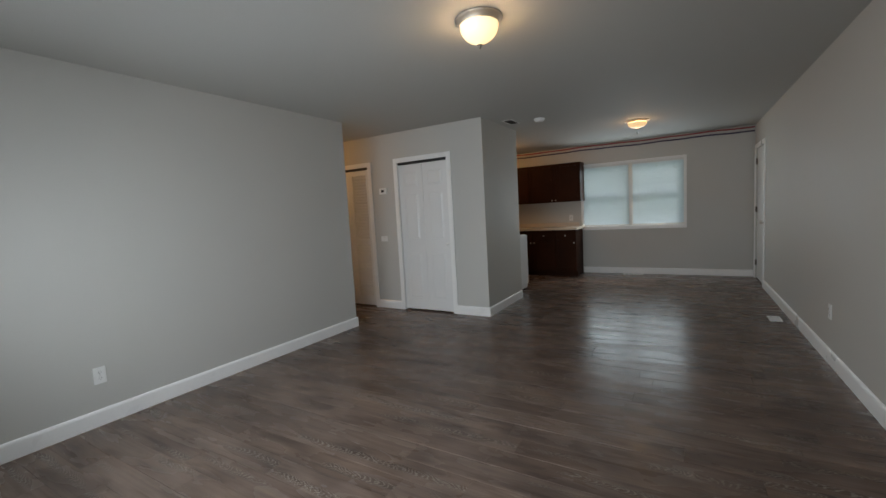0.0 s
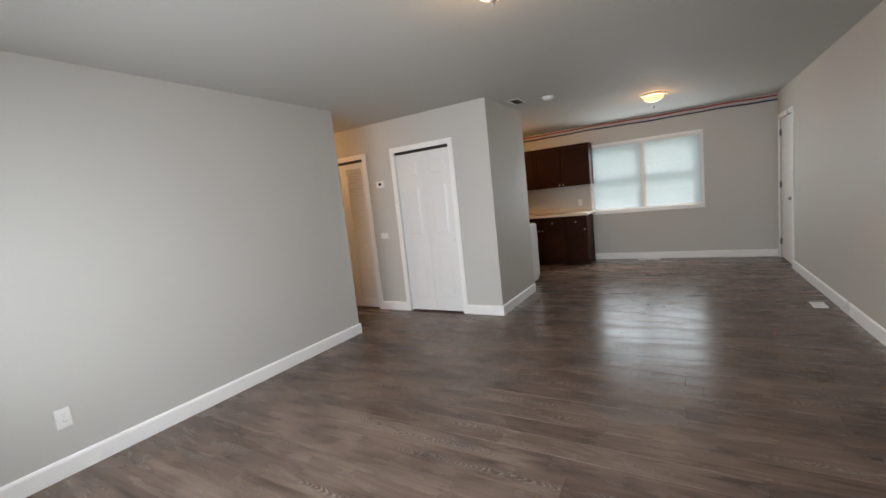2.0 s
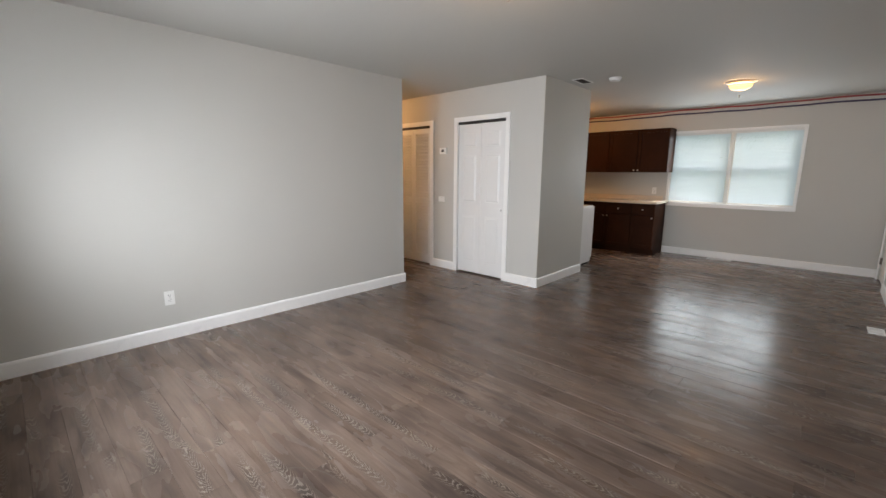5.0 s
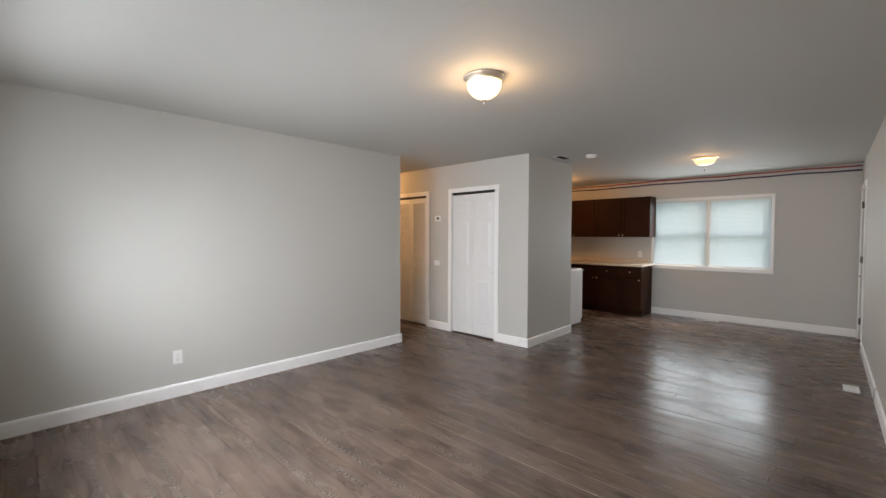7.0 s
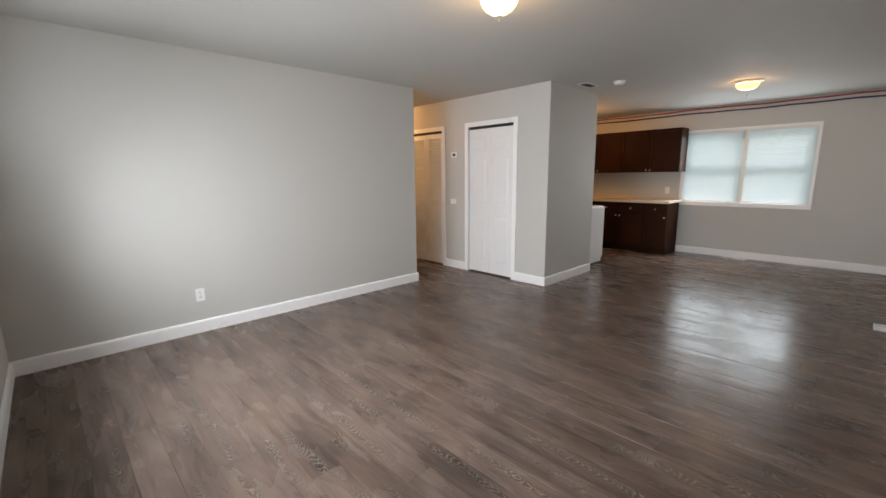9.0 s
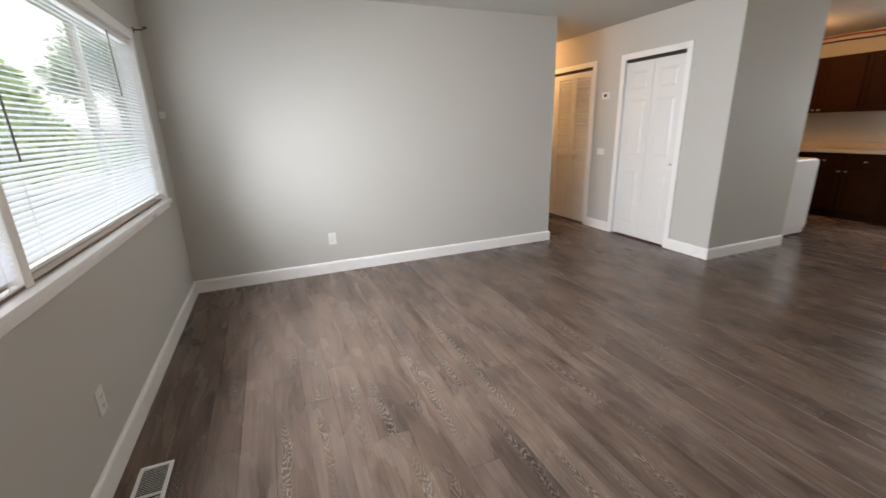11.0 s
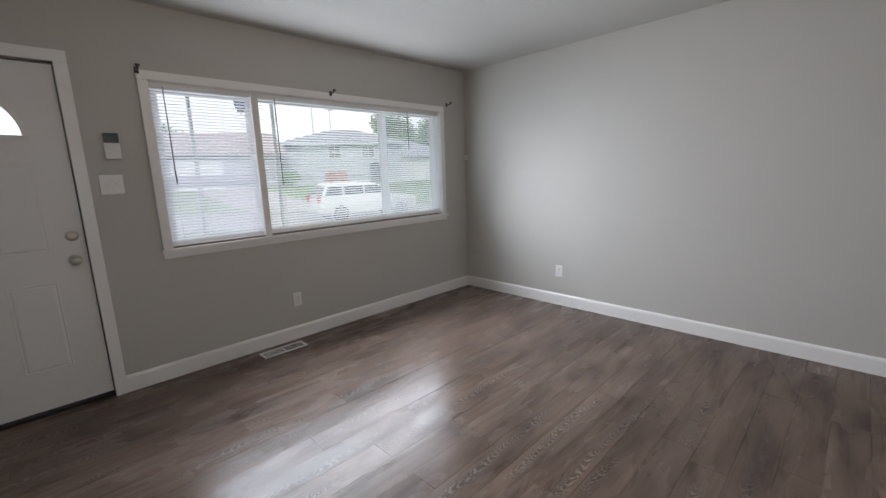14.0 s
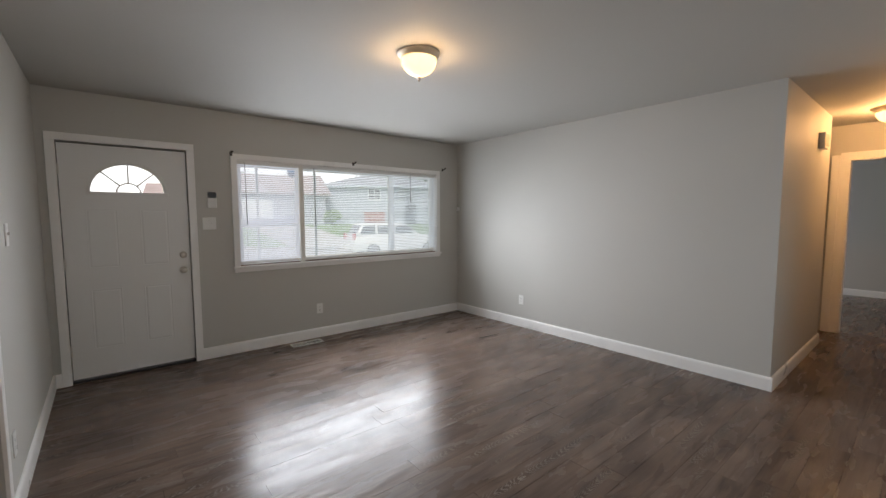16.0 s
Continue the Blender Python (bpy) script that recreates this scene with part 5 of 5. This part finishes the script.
        for x in (-1.42, 1.45):
            part("wheel_arch", lathe_bm([(0.40, 0.0), (0.46, 0.0), (0.46, 0.02), (0.40, 0.02)], (x, s * 0.895, 0.36), 28, "Y" if s > 0 else "-Y"), VENT, c)
    bm = bmesh.new()
    slope = [(-2.22 + (z - 1.04) * 0.617, z) for z in (1.13, 1.53)]
    rings = [[bm.verts.new((x + d, side * w, z)) for (x, z), side, w in ((slope[0], -1, 0.70), (slope[0], 1, 0.70), (slope[1], 1, 0.60), (slope[1], -1, 0.60))] for d in (-0.014, 0.03)]
    bm.faces.new(rings[0])
    bm.faces.new(rings[1])
    for k in range(4):
        bm.faces.new((rings[0][k], rings[0][(k + 1) % 4], rings[1][(k + 1) % 4], rings[1][k]))
    bmesh.ops.recalc_face_normals(bm, faces=bm.faces[:])
    part("rear_window", bm, DARKPANE, c)
    part("bumper", box_bm((-2.42, -0.86, 0.42), (-2.25, 0.86, 0.62), 0.04), VENT, c)
    return c


RIMGREY = material("alloy_rim", (0.22, 0.22, 0.23), 0.4, 0.6, vary=0.1, bump=0)
GLASSY = material("clear_lens", (0.7, 0.72, 0.74), 0.1, vary=0.05, bump=0)
car("white sport utility wagon parked on the driveway", (-10.3, -12.3), 169)

# ---- floor planks ----
PL_W, PL_L, PL_T = 0.1475, 1.22, 0.006


def plank_mesh(length):
    bm = bmesh.new()
    e = 0.0007
    lo, hi = [], []
    for x, y in ((0, 0), (length, 0), (length, PL_W), (0, PL_W)):
        lo.append(bm.verts.new((x, y, -PL_T)))
    ring = [bm.verts.new((x, y, -e)) for x, y in ((0.0003, 0.0003), (length - 0.0003, 0.0003), (length - 0.0003, PL_W - 0.0003), (0.0003, PL_W - 0.0003))]
    hi = [bm.verts.new((x, y, 0)) for x, y in ((e, e), (length - e, e), (length - e, PL_W - e), (e, PL_W - e))]
    for a, b in ((lo, ring), (ring, hi)):
        for k in range(4):
            bm.faces.new((a[k], a[(k + 1) % 4], b[(k + 1) % 4], b[k]))
    bm.faces.new(hi)
    bmesh.ops.recalc_face_normals(bm, faces=bm.faces[:])
    return mesh_of("plank", bm, PLANK)


PLANKS = {}


def lay(x0, x1, y0, y1, rng):
    """Rows of planks along x, staggered, cut at the ends."""
    rows = int(math.ceil((y1 - y0) / PL_W))
    for r in range(rows):
        x = x0 - round(rng.uniform(0.0, 1.1), 1)
        while x < x1:
            a, b = max(x, x0), min(x + PL_L, x1)
            if b - a > 0.04:
                length = round(b - a, 2)
                if length not in PLANKS:
                    PLANKS[length] = plank_mesh(length)
                p = new("plank", PLANKS[length])
                p.parent = floor
                p.matrix_basis = pose(a, y0 + r * PL_W, 0, rng.uniform(-0.30, 0.30), rng.uniform(-0.03, 0.03), 0)
            x += PL_L


rng = random.Random(4)
row = 0
while 0.47 + row * PL_W < BACK:
    y = 0.47 + row * PL_W
    if y + PL_W < HALL + 0.02:
        west = LEFT
    elif y < CLOSET:
        west = HALL_END
    elif y + PL_W < SIDE_END:
        west = SIDE
    else:
        west = KITCHEN_LEFT
    lay(west, RIGHT, y, y + PL_W - 0.001, rng)
    row += 1
lay(ROOM_END, HALL_END, 3.9, 5.7, rng)


# ---- scuff on the floor ----
def scuff(centre, radius, start, end, wide, label):
    """A thin curved smear on the planks."""
    bm = bmesh.new()
    rows, n = [], 40
    for k in range(n + 1):
        a = radians(start + (end - start) * k / n)
        w = wide * math.sin(math.pi * (0.04 + 0.92 * k / n)) * (0.7 + 0.3 * math.sin(k * 1.7))
        rows.append([bm.verts.new((centre[0] + r * math.cos(a), centre[1] + 0.85 * r * math.sin(a), 0.0018)) for r in (radius - w / 2, radius + w / 2)])
    for p, q in zip(rows, rows[1:]):
        bm.faces.new((p[0], p[1], q[1], q[0]))
    bmesh.ops.recalc_face_normals(bm, faces=bm.faces[:])
    solid("scuff_mark", bm, SCUFF, label, "scuff mark", "structure")


SCUFF = material("scuff_smear", (0.085, 0.066, 0.054), 0.6, vary=0.2, scale=9, fine=80, bump=0.02, spec=0.1)
scuff((-0.70, 1.60), 0.30, 78, 192, 0.011, "faint curved dark scuff mark on the floor planks")
